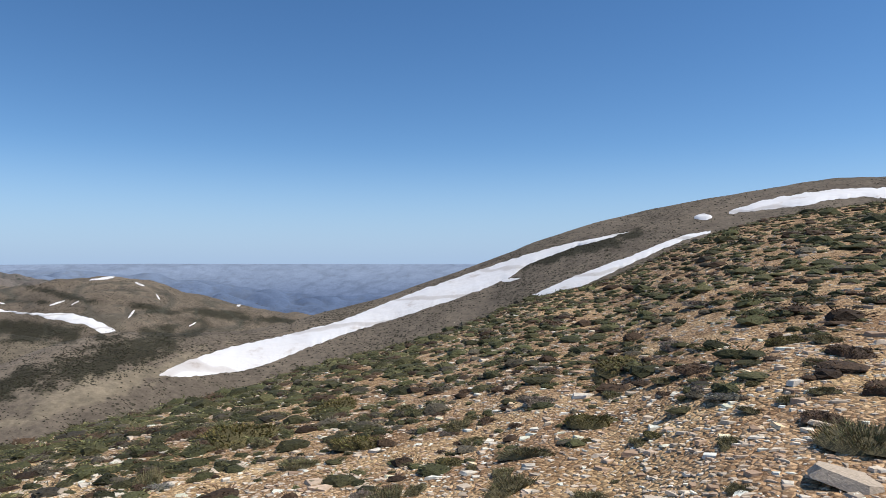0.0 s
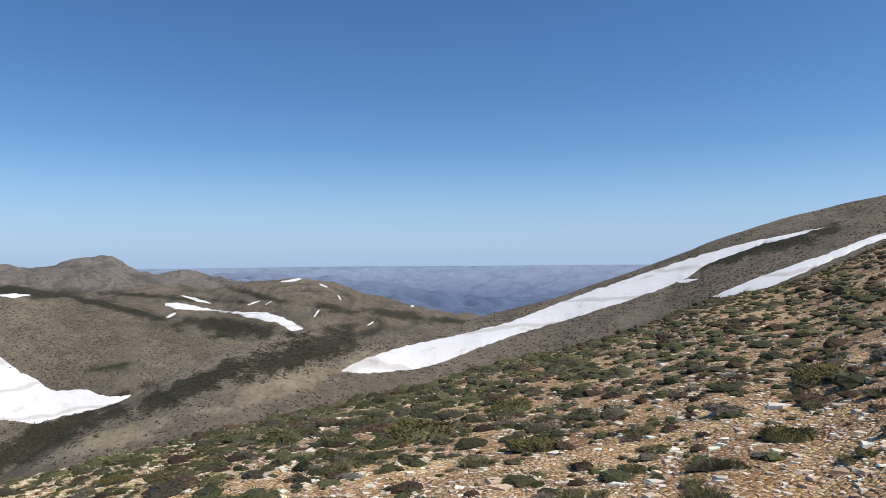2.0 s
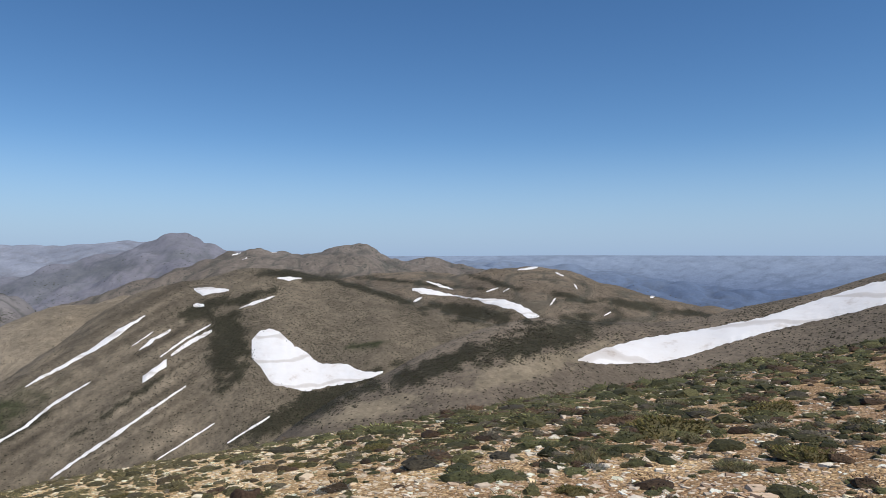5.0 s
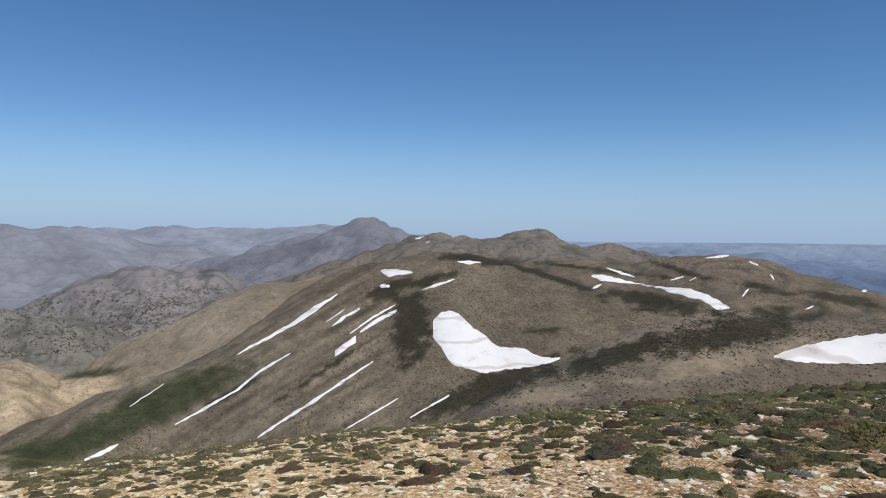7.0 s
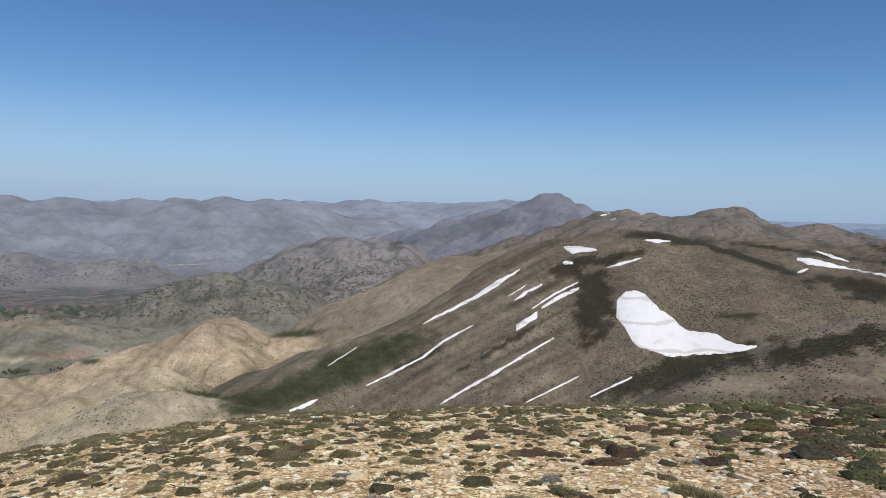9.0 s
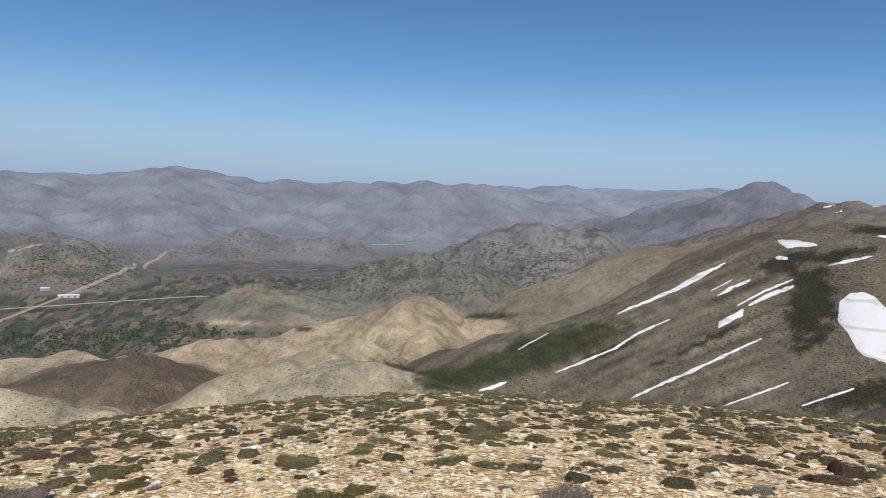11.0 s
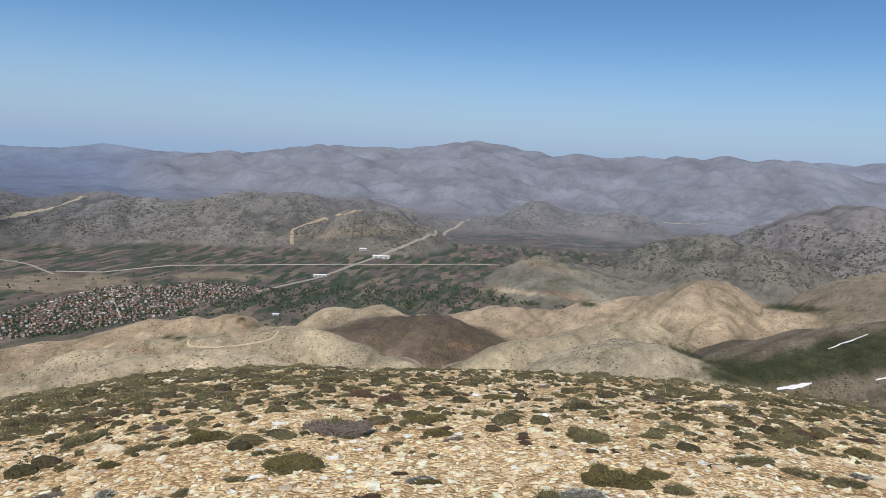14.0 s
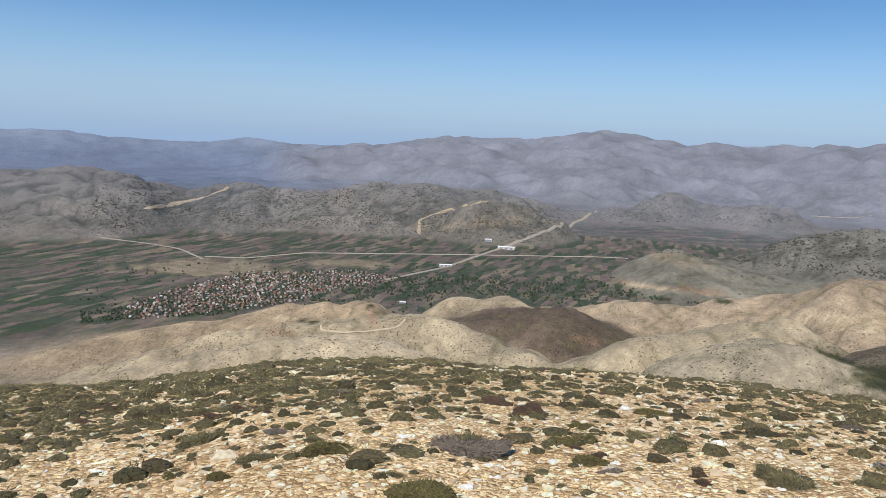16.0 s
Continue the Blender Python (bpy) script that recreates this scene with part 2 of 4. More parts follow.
def mesh_from(name, verts, faces, material=None, smooth_faces=True, colours=None):
    me = bpy.data.meshes.new(name)
    verts, faces = np.asarray(verts, np.float32), np.asarray(faces, np.int32)
    me.vertices.add(len(verts))
    me.vertices.foreach_set("co", verts.ravel())
    n, k = faces.shape
    me.loops.add(n * k)
    me.loops.foreach_set("vertex_index", faces.ravel())
    me.polygons.add(n)
    me.polygons.foreach_set("loop_start", np.arange(0, n * k, k, dtype=np.int32))
    me.polygons.foreach_set("use_smooth", np.full(n, smooth_faces))
    me.update(calc_edges=True)
    me.validate()
    if colours is not None:
        at = me.attributes.new("tint", 'FLOAT_COLOR', 'POINT')
        c = np.ones((len(verts), 4), np.float32)
        c[:, :3] = colours
        at.data.foreach_set("color", c.ravel())
    if material:
        me.materials.append(material)
    return me


def grid_faces(rows, cols):
    i = np.arange((rows - 1) * (cols - 1))
    a = (i // (cols - 1)) * cols + i % (cols - 1)
    return np.stack([a, a + 1, a + cols + 1, a + cols], 1)


# ---- materials ----
def material(name, rough=0.9, specular=0.2):
    m = bpy.data.materials.new(name)
    m.use_nodes = True
    b = m.node_tree.nodes["Principled BSDF"]
    b.inputs["Roughness"].default_value = rough
    b.inputs["Specular IOR Level"].default_value = specular
    return m, m.node_tree.nodes, m.node_tree.links, b


def node(nodes, kind, **settings):
    n = nodes.new(kind)
    for key, value in settings.items():
        n.inputs[key].default_value = value
    return n


def mixed(nodes, links, a, b, fac, mode='MIX'):
    m = nodes.new("ShaderNodeMix")
    m.data_type, m.blend_type = 'RGBA', mode
    for slot, v in ((0, fac), (6, a), (7, b)):
        if isinstance(v, (int, float, tuple)):
            m.inputs[slot].default_value = v
        else:
            links.new(v, m.inputs[slot])
    return m.outputs[2]


def ramped(nodes, links, source, stops):
    r = nodes.new("ShaderNodeValToRGB")
    while len(r.color_ramp.elements) < len(stops):
        r.color_ramp.elements.new(0.5)
    for e, (p, c) in zip(r.color_ramp.elements, stops):
        e.position, e.color = p, c if len(c) == 4 else (*c, 1)
    links.new(source, r.inputs[0])
    return r.outputs[0]


def tint_node(nodes):
    at = nodes.new("ShaderNodeAttribute")
    at.attribute_name = "tint"
    return at.outputs["Color"]


def land_material(name, calm):
    """Bare earth and scree of the hills: the tint varied by grain at three sizes, less where it is calm."""
    m, n, l, b = material(name, 0.95, 0.1)
    co = n.new("ShaderNodeTexCoord").outputs["Object"]
    col = tint_node(n)
    for scale, low, high in ((0.012, 0.88, 1.12), (0.09, 0.88, 1.12)) if calm else ((0.012, 0.80, 1.20), (0.09, 0.74, 1.24), (0.5, 0.74, 1.25)):
        t = node(n, "ShaderNodeTexNoise", Scale=scale, Detail=5.0, Roughness=0.65)
        l.new(co, t.inputs["Vector"])
        shade = ramped(n, l, t.outputs["Fac"], [(0.3, (low, low, low)), (0.7, (high, high * 0.99, high * 0.97))])
        col = mixed(n, l, col, shade, 1.0, 'MULTIPLY')
    cover = n.new("ShaderNodeAttribute")
    cover.attribute_name = "cover"
    thick = n.new("ShaderNodeSeparateColor")
    l.new(cover.outputs["Color"], thick.inputs[0])
    turn = n.new("ShaderNodeMapping")
    turn.inputs["Rotation"].default_value = (0, 0, radians(-24))
    turn.inputs["Scale"].default_value = (1 / 44, 1 / 12, 0.0)
    l.new(co, turn.inputs["Vector"])
    parcel = node(n, "ShaderNodeTexVoronoi", Scale=1.0, Randomness=0.75)
    parcel.voronoi_dimensions, parcel.distance = '2D', 'CHEBYCHEV'
    l.new(turn.outputs[0], parcel.inputs["Vector"])
    crop = n.new("ShaderNodeSeparateColor")
    l.new(parcel.outputs["Color"], crop.inputs[0])
    # crop colours, greyed to carry the valley haze
    sown = ramped(n, l, crop.outputs[0], [(0.0, (0.060, 0.076, 0.056)), (0.2, (0.135, 0.112, 0.098)), (0.36, (0.09, 0.095, 0.07)), (0.5, (0.165, 0.125, 0.11)), (0.62, (0.05, 0.07, 0.042)), (0.74, (0.20, 0.165, 0.125)), (0.84, (0.10, 0.09, 0.078)), (0.93, (0.13, 0.12, 0.085))])
    sown.node.color_ramp.interpolation = 'CONSTANT'
    rows = node(n, "ShaderNodeTexNoise", Scale=0.06, Detail=5.0, Roughness=0.7)
    l.new(co, rows.inputs["Vector"])
    sown = mixed(n, l, sown, ramped(n, l, rows.outputs["Fac"], [(0.3, (0.7, 0.7, 0.7)), (0.7, (1.3, 1.3, 1.3))]), 1.0, 'MULTIPLY')
    col = mixed(n, l, col, sown, thick.outputs[2])
    for scale, slot in ((0.62, 0), (1.15, 0), (0.13, 1), (0.24, 1)):
        v = node(n, "ShaderNodeTexVoronoi", Scale=scale)
        l.new(co, v.inputs["Vector"])
        own = n.new("ShaderNodeSeparateColor")
        l.new(v.outputs["Color"], own.inputs[0])
        grows = n.new("ShaderNodeMath")
        grows.operation = 'LESS_THAN'
        l.new(own.outputs[0], grows.inputs[0])
        l.new(thick.outputs[slot], grows.inputs[1])
        near = n.new("ShaderNodeMapRange")
        for key, value in (("From Min", 0.34), ("From Max", 0.48), ("To Min", 0.9), ("To Max", 0.0)):
            near.inputs[key].default_value = value
        l.new(v.outputs["Distance"], near.inputs["Value"])
        there = n.new("ShaderNodeMath")
        there.operation = 'MULTIPLY'
        l.new(grows.outputs[0], there.inputs[0])
        l.new(near.outputs[0], there.inputs[1])
        bush = ramped(n, l, own.outputs[1], [(0.0, (0.018, 0.018, 0.012)), (1.0, (0.055, 0.05, 0.032))]) if slot == 0 else ramped(n, l, own.outputs[1], [(0.0, (0.05, 0.055, 0.045)), (1.0, (0.095, 0.095, 0.078))])
        col = mixed(n, l, col, bush, there.outputs[0])
    l.new(col, b.inputs["Base Color"])
    t = node(n, "ShaderNodeTexNoise", Scale=0.12, Detail=6.0, Roughness=0.7)
    l.new(co, t.inputs["Vector"])
    bump = node(n, "ShaderNodeBump", Strength=0.5, Distance=2.0)
    l.new(t.outputs["Fac"], bump.inputs["Height"])
    l.new(bump.outputs[0], b.inputs["Normal"])
    return m


def ground_material():
    """Broken limestone over earth: small chips, each with its own tone."""
    m, n, l, b = material("stony_ground", 0.92, 0.15)
    co = n.new("ShaderNodeTexCoord").outputs["Object"]
    col = tint_node(n)
    warp = node(n, "ShaderNodeTexNoise", Scale=9.0, Detail=2.0)
    l.new(co, warp.inputs["Vector"])
    height = None
    for scale, amount in ((17.0, 0.8), (40.0, 0.75)):
        v = node(n, "ShaderNodeTexVoronoi", Scale=scale)
        e = node(n, "ShaderNodeTexVoronoi", Scale=scale)
        e.feature = 'DISTANCE_TO_EDGE'
        for t in (v, e):
            l.new(co, t.inputs["Vector"])
        sep = n.new("ShaderNodeSeparateColor")
        l.new(v.outputs["Color"], sep.inputs[0])
        chip = ramped(n, l, sep.outputs[0], [(0.0, (0.58, 0.47, 0.36)), (0.3, (0.85, 0.75, 0.61)), (0.6, (1.1, 1.02, 0.89)), (1.0, (1.35, 1.29, 1.14))])
        col = mixed(n, l, col, chip, amount, 'MULTIPLY')
        gap = ramped(n, l, e.outputs["Distance"], [(0.0, (0.36, 0.31, 0.26)), (0.075, (1, 1, 1))])
        col = mixed(n, l, col, gap, 0.75, 'MULTIPLY')
        step = n.new("ShaderNodeMath")
        step.operation = 'MULTIPLY_ADD'
        l.new(sep.outputs[1], step.inputs[0])
        step.inputs[1].default_value = 0.9
        l.new(e.outputs["Distance"], step.inputs[2])
        height = height or step.outputs[0]
    big = node(n, "ShaderNodeTexNoise", Scale=0.7, Detail=4.0)
    l.new(co, big.inputs["Vector"])
    col = mixed(n, l, col, ramped(n, l, big.outputs["Fac"], [(0.3, (0.78, 0.72, 0.66)), (0.7, (1.15, 1.14, 1.12))]), 1.0, 'MULTIPLY')
    l.new(col, b.inputs["Base Color"])
    bump = node(n, "ShaderNodeBump", Strength=1.0, Distance=0.045)
    l.new(height, bump.inputs["Height"])
    l.new(bump.outputs[0], b.inputs["Normal"])
    return m


def grain_material(name, scale, rough=0.9, spread=0.25, bump_m=0.01):
    """The tint of the mesh, with a grain of its own."""
    m, n, l, b = material(name, rough, 0.2)
    co = n.new("ShaderNodeTexCoord").outputs["Object"]
    t = node(n, "ShaderNodeTexNoise", Scale=scale, Detail=5.0, Roughness=0.6)
    l.new(co, t.inputs["Vector"])
    lo, hi = 1 - spread, 1 + spread
    col = mixed(n, l, tint_node(n), ramped(n, l, t.outputs["Fac"], [(0.3, (lo, lo, lo)), (0.7, (hi, hi, hi))]), 1.0, 'MULTIPLY')
    info = n.new("ShaderNodeObjectInfo")
    col = mixed(n, l, col, ramped(n, l, info.outputs["Random"], [(0.0, (0.82, 0.80, 0.78)), (1.0, (1.16, 1.14, 1.1))]), 1.0, 'MULTIPLY')
    l.new(col, b.inputs["Base Color"])
    if bump_m:
        bump = node(n, "ShaderNodeBump", Strength=0.6, Distance=bump_m)
        l.new(t.outputs["Fac"], bump.inputs["Height"])
        l.new(bump.outputs[0], b.inputs["Normal"])
    return m


def snow_material():
    m, n, l, b = material("old_snow", 0.65, 0.3)
    co = n.new("ShaderNodeTexCoord").outputs["Object"]
    t = node(n, "ShaderNodeTexNoise", Scale=0.09, Detail=7.0, Roughness=0.62)
    l.new(co, t.inputs["Vector"])
    col = ramped(n, l, t.outputs["Fac"], [(0.28, (0.55, 0.49, 0.44)), (0.40, (0.76, 0.735, 0.715)), (0.6, (0.79, 0.775, 0.765))])
    seam = node(n, "ShaderNodeTexWave", Scale=0.024, Distortion=5.0, Detail=3.0)
    seam.inputs["Detail Scale"].default_value = 0.8
    seam.bands_direction = 'Z'
    l.new(co, seam.inputs["Vector"])
    line = ramped(n, l, seam.outputs["Fac"], [(0.0, (0.62, 0.57, 0.52)), (0.025, (0.72, 0.68, 0.64)), (0.06, (1, 1, 1))])
    col = mixed(n, l, col, line, 0.6, 'MULTIPLY')
    l.new(col, b.inputs["Base Color"])
    w = node(n, "ShaderNodeTexNoise", Scale=0.25, Detail=4.0)
    l.new(co, w.inputs["Vector"])
    bump = node(n, "ShaderNodeBump", Strength=0.5, Distance=0.8)
    l.new(w.outputs["Fac"], bump.inputs["Height"])
    l.new(bump.outputs[0], b.inputs["Normal"])
    return m


LAND, FAR_LAND, GROUND, SNOW = land_material("hill_earth", False), land_material("mountain_rock_haze", True), ground_material(), snow_material()
STONE = grain_material("limestone", 22.0, 0.85, 0.22, 0.01)
LEAF = grain_material("cushion_leaves", 34.0, 0.8, 0.5, 0.03)
FAR_LEAF = grain_material("far_scrub", 0.6, 0.9, 0.25, 0)
DUST = grain_material("dusty_track", 0.15, 0.95, 0.15, 0.2)
PLASTER = grain_material("house_walls", 0.4, 0.9, 0.12, 0)
TILE = grain_material("roof_tiles", 0.8, 0.85, 0.2, 0)

# ---- the land as one sheet, in bands ----
FINE = np.concatenate([np.arange(-42, 142.01, 0.18), np.arange(144, 318.1, 2.0)])
COARSE = np.concatenate([np.arange(-42, 142.01, 0.28), np.arange(144, 318.1, 2.0)])
# the farther ridges' tones also hold bluish distance haze
EARTH_AND_HAZE = {"snow_hill": (0.158, 0.131, 0.103), "broad_hill": (0.155, 0.130, 0.098), "rear_ridge": (0.168, 0.137, 0.105), "high_moor": (0.165, 0.140, 0.118),
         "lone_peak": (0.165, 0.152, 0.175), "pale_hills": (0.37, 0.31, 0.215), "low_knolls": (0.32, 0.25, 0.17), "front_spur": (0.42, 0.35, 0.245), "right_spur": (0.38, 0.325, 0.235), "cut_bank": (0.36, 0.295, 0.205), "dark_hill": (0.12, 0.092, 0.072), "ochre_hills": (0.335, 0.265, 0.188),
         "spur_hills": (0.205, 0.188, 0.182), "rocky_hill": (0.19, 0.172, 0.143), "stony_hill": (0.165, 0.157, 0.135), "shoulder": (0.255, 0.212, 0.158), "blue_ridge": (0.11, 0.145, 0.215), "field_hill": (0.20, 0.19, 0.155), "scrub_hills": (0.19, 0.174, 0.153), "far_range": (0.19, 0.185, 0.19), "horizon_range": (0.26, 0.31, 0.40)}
# (bearing, rise, half width, half height, lean) of scrubby and grassy stretches
DARK = [(24.5, -6.7, 6.0, 1.35, -0.30), (32.5, -8.6, 6.0, 0.85, -0.36), (43.0, -11.7, 6.2, 1.15, -0.42), (49.3, -7.4, 1.7, 2.9, -0.25), (49.6, -5.2, 1.6, 1.0, -0.2), (51.2, -4.0, 1.8, 0.8, -0.2), (48, -3.2, 2.4, 0.4, -0.3),
        (43.9, -1.5, 4.0, 0.4, 0.05), (38, -2.9, 4.0, 0.3, 0.3), (30.2, -4.6, 4.2, 0.75, 0.14), (-11, 1.3, 6.0, 0.55, -0.25), (63.5, -11.9, 2.6, 0.35, -0.5), (17, -3.9, 3, 0.4, 0.15), (56.5, -10.5, 4.5, 0.22, -0.62),
        (35, -2.1, 5.0, 0.18, 0.1), (28, -2.2, 2.5, 0.2, 0.3), (22.5, -3.2, 2.0, 0.3, 0.2), (60.5, -1.5, 5.5, 0.8, -0.25), (13.5, -4.3, 2.0, 0.25, 0.1)]
GREEN = [(70.2, -13.0, 9.0, 1.7, -0.40), (76, -15.0, 4.0, 1.2, -0.2), (92.6, -11.85, 0.8, 0.2, 0), (88.2, -11.5, 0.9, 0.22, 0), (121, -15.2, 1.6, 0.14, 0.05), (116.2, -14.0, 0.4, 0.2, 0), (80, -14.4, 3.0, 0.2, 0.25), (38.8, -7.1, 2.0, 0.25, -0.1), (73, -9.9, 2.5, 0.35, -0.1)]
CREAM = [(103.9, -13.2, 0.8, 0.22, 0.2), (115.1, -14.1, 0.35, 0.3, 0.5), (94, -11.0, 2.6, 0.22, 0.03), (79.2, -11.6, 4.6, 0.75, -0.08), (122.9, -15.0, 1.3, 0.3, 0.1), (126.3, -15.5, 0.6, 0.2, 0)]
TAN = [(25.0, -8.7, 7.0, 1.0, -0.27), (38, -12.0, 4.5, 0.9, -0.2), (129, -10.9, 6.5, 0.75, 0.03), (118, -10.55, 4.0, 0.35, 0.0), (92, -8.7, 3, 0.5, 0.1), (108, -7.0, 6.0, 0.45, -0.1)]
RUST = [(95.5, -10.9, 0.7, 0.35, 0), (98.5, -15.5, 1.5, 0.3, 0.2), (123.5, -16.0, 1.6, 0.35, 0.1), (116, -14.9, 0.6, 0.6, 0.4), (90, -10.9, 2.2, 0.3, 0)]


def stretch(az, el, spots, ragged):
    best = 0
    for a0, e0, ha, he, lean in spots:
        d = np.sqrt(((az - a0) / ha) ** 2 + ((el - e0 - lean * (az - a0)) / he) ** 2)
        best = np.maximum(best, 1 - smooth(0.55, 1.15, d + ragged))
    return best


def land_colour(az, r, z, all_z, base):
    x, y = -r * np.sin(np.radians(az)), r * np.cos(np.radians(az))
    el = np.degrees(np.arctan2(z, r))
    k = 0.006 * r + 0.8
    total = np.exp(np.clip((base - z) / k, -30, 5))[..., None]
    # ploughed and green fields of the valley floor
    u, v = (x * 0.37 - y * 0.93), (x * 0.93 + y * 0.37)
    u, v = u + 18 * wave(x / 120, y / 120, 61), v + 14 * wave(x / 130, y / 130, 62)
    row = np.floor(v / 21)
    cell = np.floor(u / 52 + 0.37 * row)
    pick = np.modf(np.abs(np.sin(row * 12.9898 + cell * 78.233) * 43758.5453))[0]
    palette = np.array([(0.055, 0.075, 0.045), (0.14, 0.11, 0.085), (0.085, 0.085, 0.06), (0.17, 0.12, 0.10), (0.10, 0.09, 0.075), (0.22, 0.19, 0.145), (0.07, 0.085, 0.055), (0.13, 0.10, 0.085)])
    fields = 0.85 * palette[(pick * 7.99).astype(int)] * (1 + 0.3 * fractal(x / 25, y / 25, 63, 2))[..., None]
    wild = np.array((0.165, 0.15, 0.13)) * (1 + 0.35 * fractal(x / 160, y / 160, 64, 3))[..., None]
    tame = (smooth(-4.8, -5.6, el) * smooth(-16, -14.5, el) * smooth(70, 80, az))[..., None]
    # haze over the open plain is put into its colour as blue
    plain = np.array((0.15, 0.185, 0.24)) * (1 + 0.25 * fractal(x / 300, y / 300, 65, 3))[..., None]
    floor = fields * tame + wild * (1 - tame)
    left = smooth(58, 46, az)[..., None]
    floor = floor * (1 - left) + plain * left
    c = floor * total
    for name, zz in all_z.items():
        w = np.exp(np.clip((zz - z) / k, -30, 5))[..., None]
        c = c + w * np.array(EARTH_AND_HAZE[name])
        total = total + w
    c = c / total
    # broad tones, then streaks that run down the slopes
    c = c * (1 + 0.16 * fractal(x / (0.09 * r + 20), y / (0.09 * r + 20), 66, 4))[..., None]
    hill = (smooth(47, 54, az) * smooth(82, 74, az) * (r < 800) * (r > 200))
    streak = fractal((el + 0.55 * az) * 2.4, az * 0.10, 67, 4)
    c = c * (1 + 0.5 * hill * streak)[..., None]
    ragged = 0.55 * fractal(az / 1.3, el / 0.55, 68, 4)
    for spots, tone, most in ((DARK, (0.034, 0.033, 0.022), 0.88), (GREEN, (0.036, 0.044, 0.021), 0.93), (TAN, (0.25, 0.21, 0.152), 0.85), (RUST, (0.34, 0.21, 0.135), 0.45), (CREAM, (0.50, 0.40, 0.275), 0.75)):
        f = (stretch(az, el, spots, ragged * (0.45 if spots is GREEN else 1.0)) * most * (r > 150))[..., None]
        c = c * (1 - f) + np.array(tone) * f
    # gully scrub, plus relief shading put into colour: gullies darker, crests paler
    for lam, seed, i in ((420.0, 20, 0), (230.0, 21, 1), (120.0, 22, 2), (60.0, 23, 3)):
        weight = smooth(0.010, 0.02, lam / r) * (1 - smooth(0.10, 0.22, lam / r))
        line = 1 - smooth(0.015, 0.075, np.abs(wave(x / lam + 3.7 * i, y / lam - 1.9 * i, seed)))
        far = np.maximum(smooth(1050, 1450, r), smooth(700, 900, r) * smooth(56, 48, az))
        f = (0.7 * weight * line * np.maximum(far, 0.75 * smooth(300, 400, r) * smooth(64, 74, az)) * smooth(FLOOR + 8, FLOOR + 30, z))[..., None]
        c = c * (1 - f) + (np.array((0.075, 0.075, 0.062)) * far[..., None] + np.array((0.15, 0.135, 0.075)) * (1 - far[..., None])) * f
        crest = smooth(0.30, 0.55, np.abs(wave(x / lam + 3.7 * i, y / lam - 1.9 * i, seed))) * weight * smooth(300, 400, r) * smooth(58, 70, az)
        c = c * (1 + (0.26 - 0.2 * far) * crest)[..., None]
    # aerial haze put into the far land's colour, paler towards the horizon
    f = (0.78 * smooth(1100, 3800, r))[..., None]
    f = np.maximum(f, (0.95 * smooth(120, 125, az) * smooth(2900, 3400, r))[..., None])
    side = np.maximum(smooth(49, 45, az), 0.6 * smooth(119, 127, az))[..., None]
    haze_blue = np.array((0.105, 0.15, 0.25)) + np.array((0.125, 0.14, 0.14)) * smooth(-2.8, -0.1, el)[..., None]
    blue = haze_blue * side + np.array((0.222, 0.238, 0.288)) * (1 - side)
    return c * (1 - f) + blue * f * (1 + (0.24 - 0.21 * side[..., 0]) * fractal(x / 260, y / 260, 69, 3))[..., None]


def scrub_cover(az, r, z):
    """How thickly low scrub dots the land: small bushes on the near hills, larger clumps on the far ones."""
    x, y = -r * np.sin(np.radians(az)), r * np.cos(np.radians(az))
    el = np.degrees(np.arctan2(z, r))
    ragged = 0.55 * fractal(az / 1.3, el / 0.55, 68, 4)
    dark, bare = stretch(az, el, DARK, ragged), stretch(az, el, TAN, ragged)
    patch = np.clip(0.55 + 0.9 * fractal(x / (0.05 * r + 10), y / (0.05 * r + 10), 75, 4), 0, 1.5)
    snowy = smooth(30, 18, az) * smooth(-9, -6, el)
    near = (0.16 + 0.30 * snowy + 0.26 * smooth(30, 34, az) * smooth(54, 48, az)) * patch * (1 - 0.8 * bare) + 0.95 * dark
    near = np.where(az > 62, 0.20 * patch, near) * smooth(1300, 900, r)
    grove = np.exp(-((el + 6.5) / 1.5) ** 2)
    far = (0.06 + 0.34 * grove + 0.12 * smooth(70, 60, az)) * patch ** 2 * smooth(1200, 1500, r) * smooth(FLOOR + 4, FLOOR + 20, z) * smooth(3000, 2300, r)
    fields = 0.9 * smooth(-7.0, -7.6, el) * smooth(-16, -14.5, el) * smooth(74, 84, az) * smooth(FLOOR + 9, FLOOR + 3, z)
    fields = fields * (1 - stretch(az, el, TAN, 0.5 * ragged))
    return np.stack([near, far, fields], -1)


def ground_colour(az, r, z):
    x, y = -r * np.sin(np.radians(az)), r * np.cos(np.radians(az))
    cream, rust = np.array((0.80, 0.675, 0.475)), np.array((0.42, 0.315, 0.23))
    f = np.clip(smooth(62, 15, az) * 0.8 + (0.15 + 0.45 * smooth(60, 20, az)) * fractal(x / 1.6, y / 1.6, 71, 3), 0, 1)[..., None]
    return cream * (1 - f) + rust * f


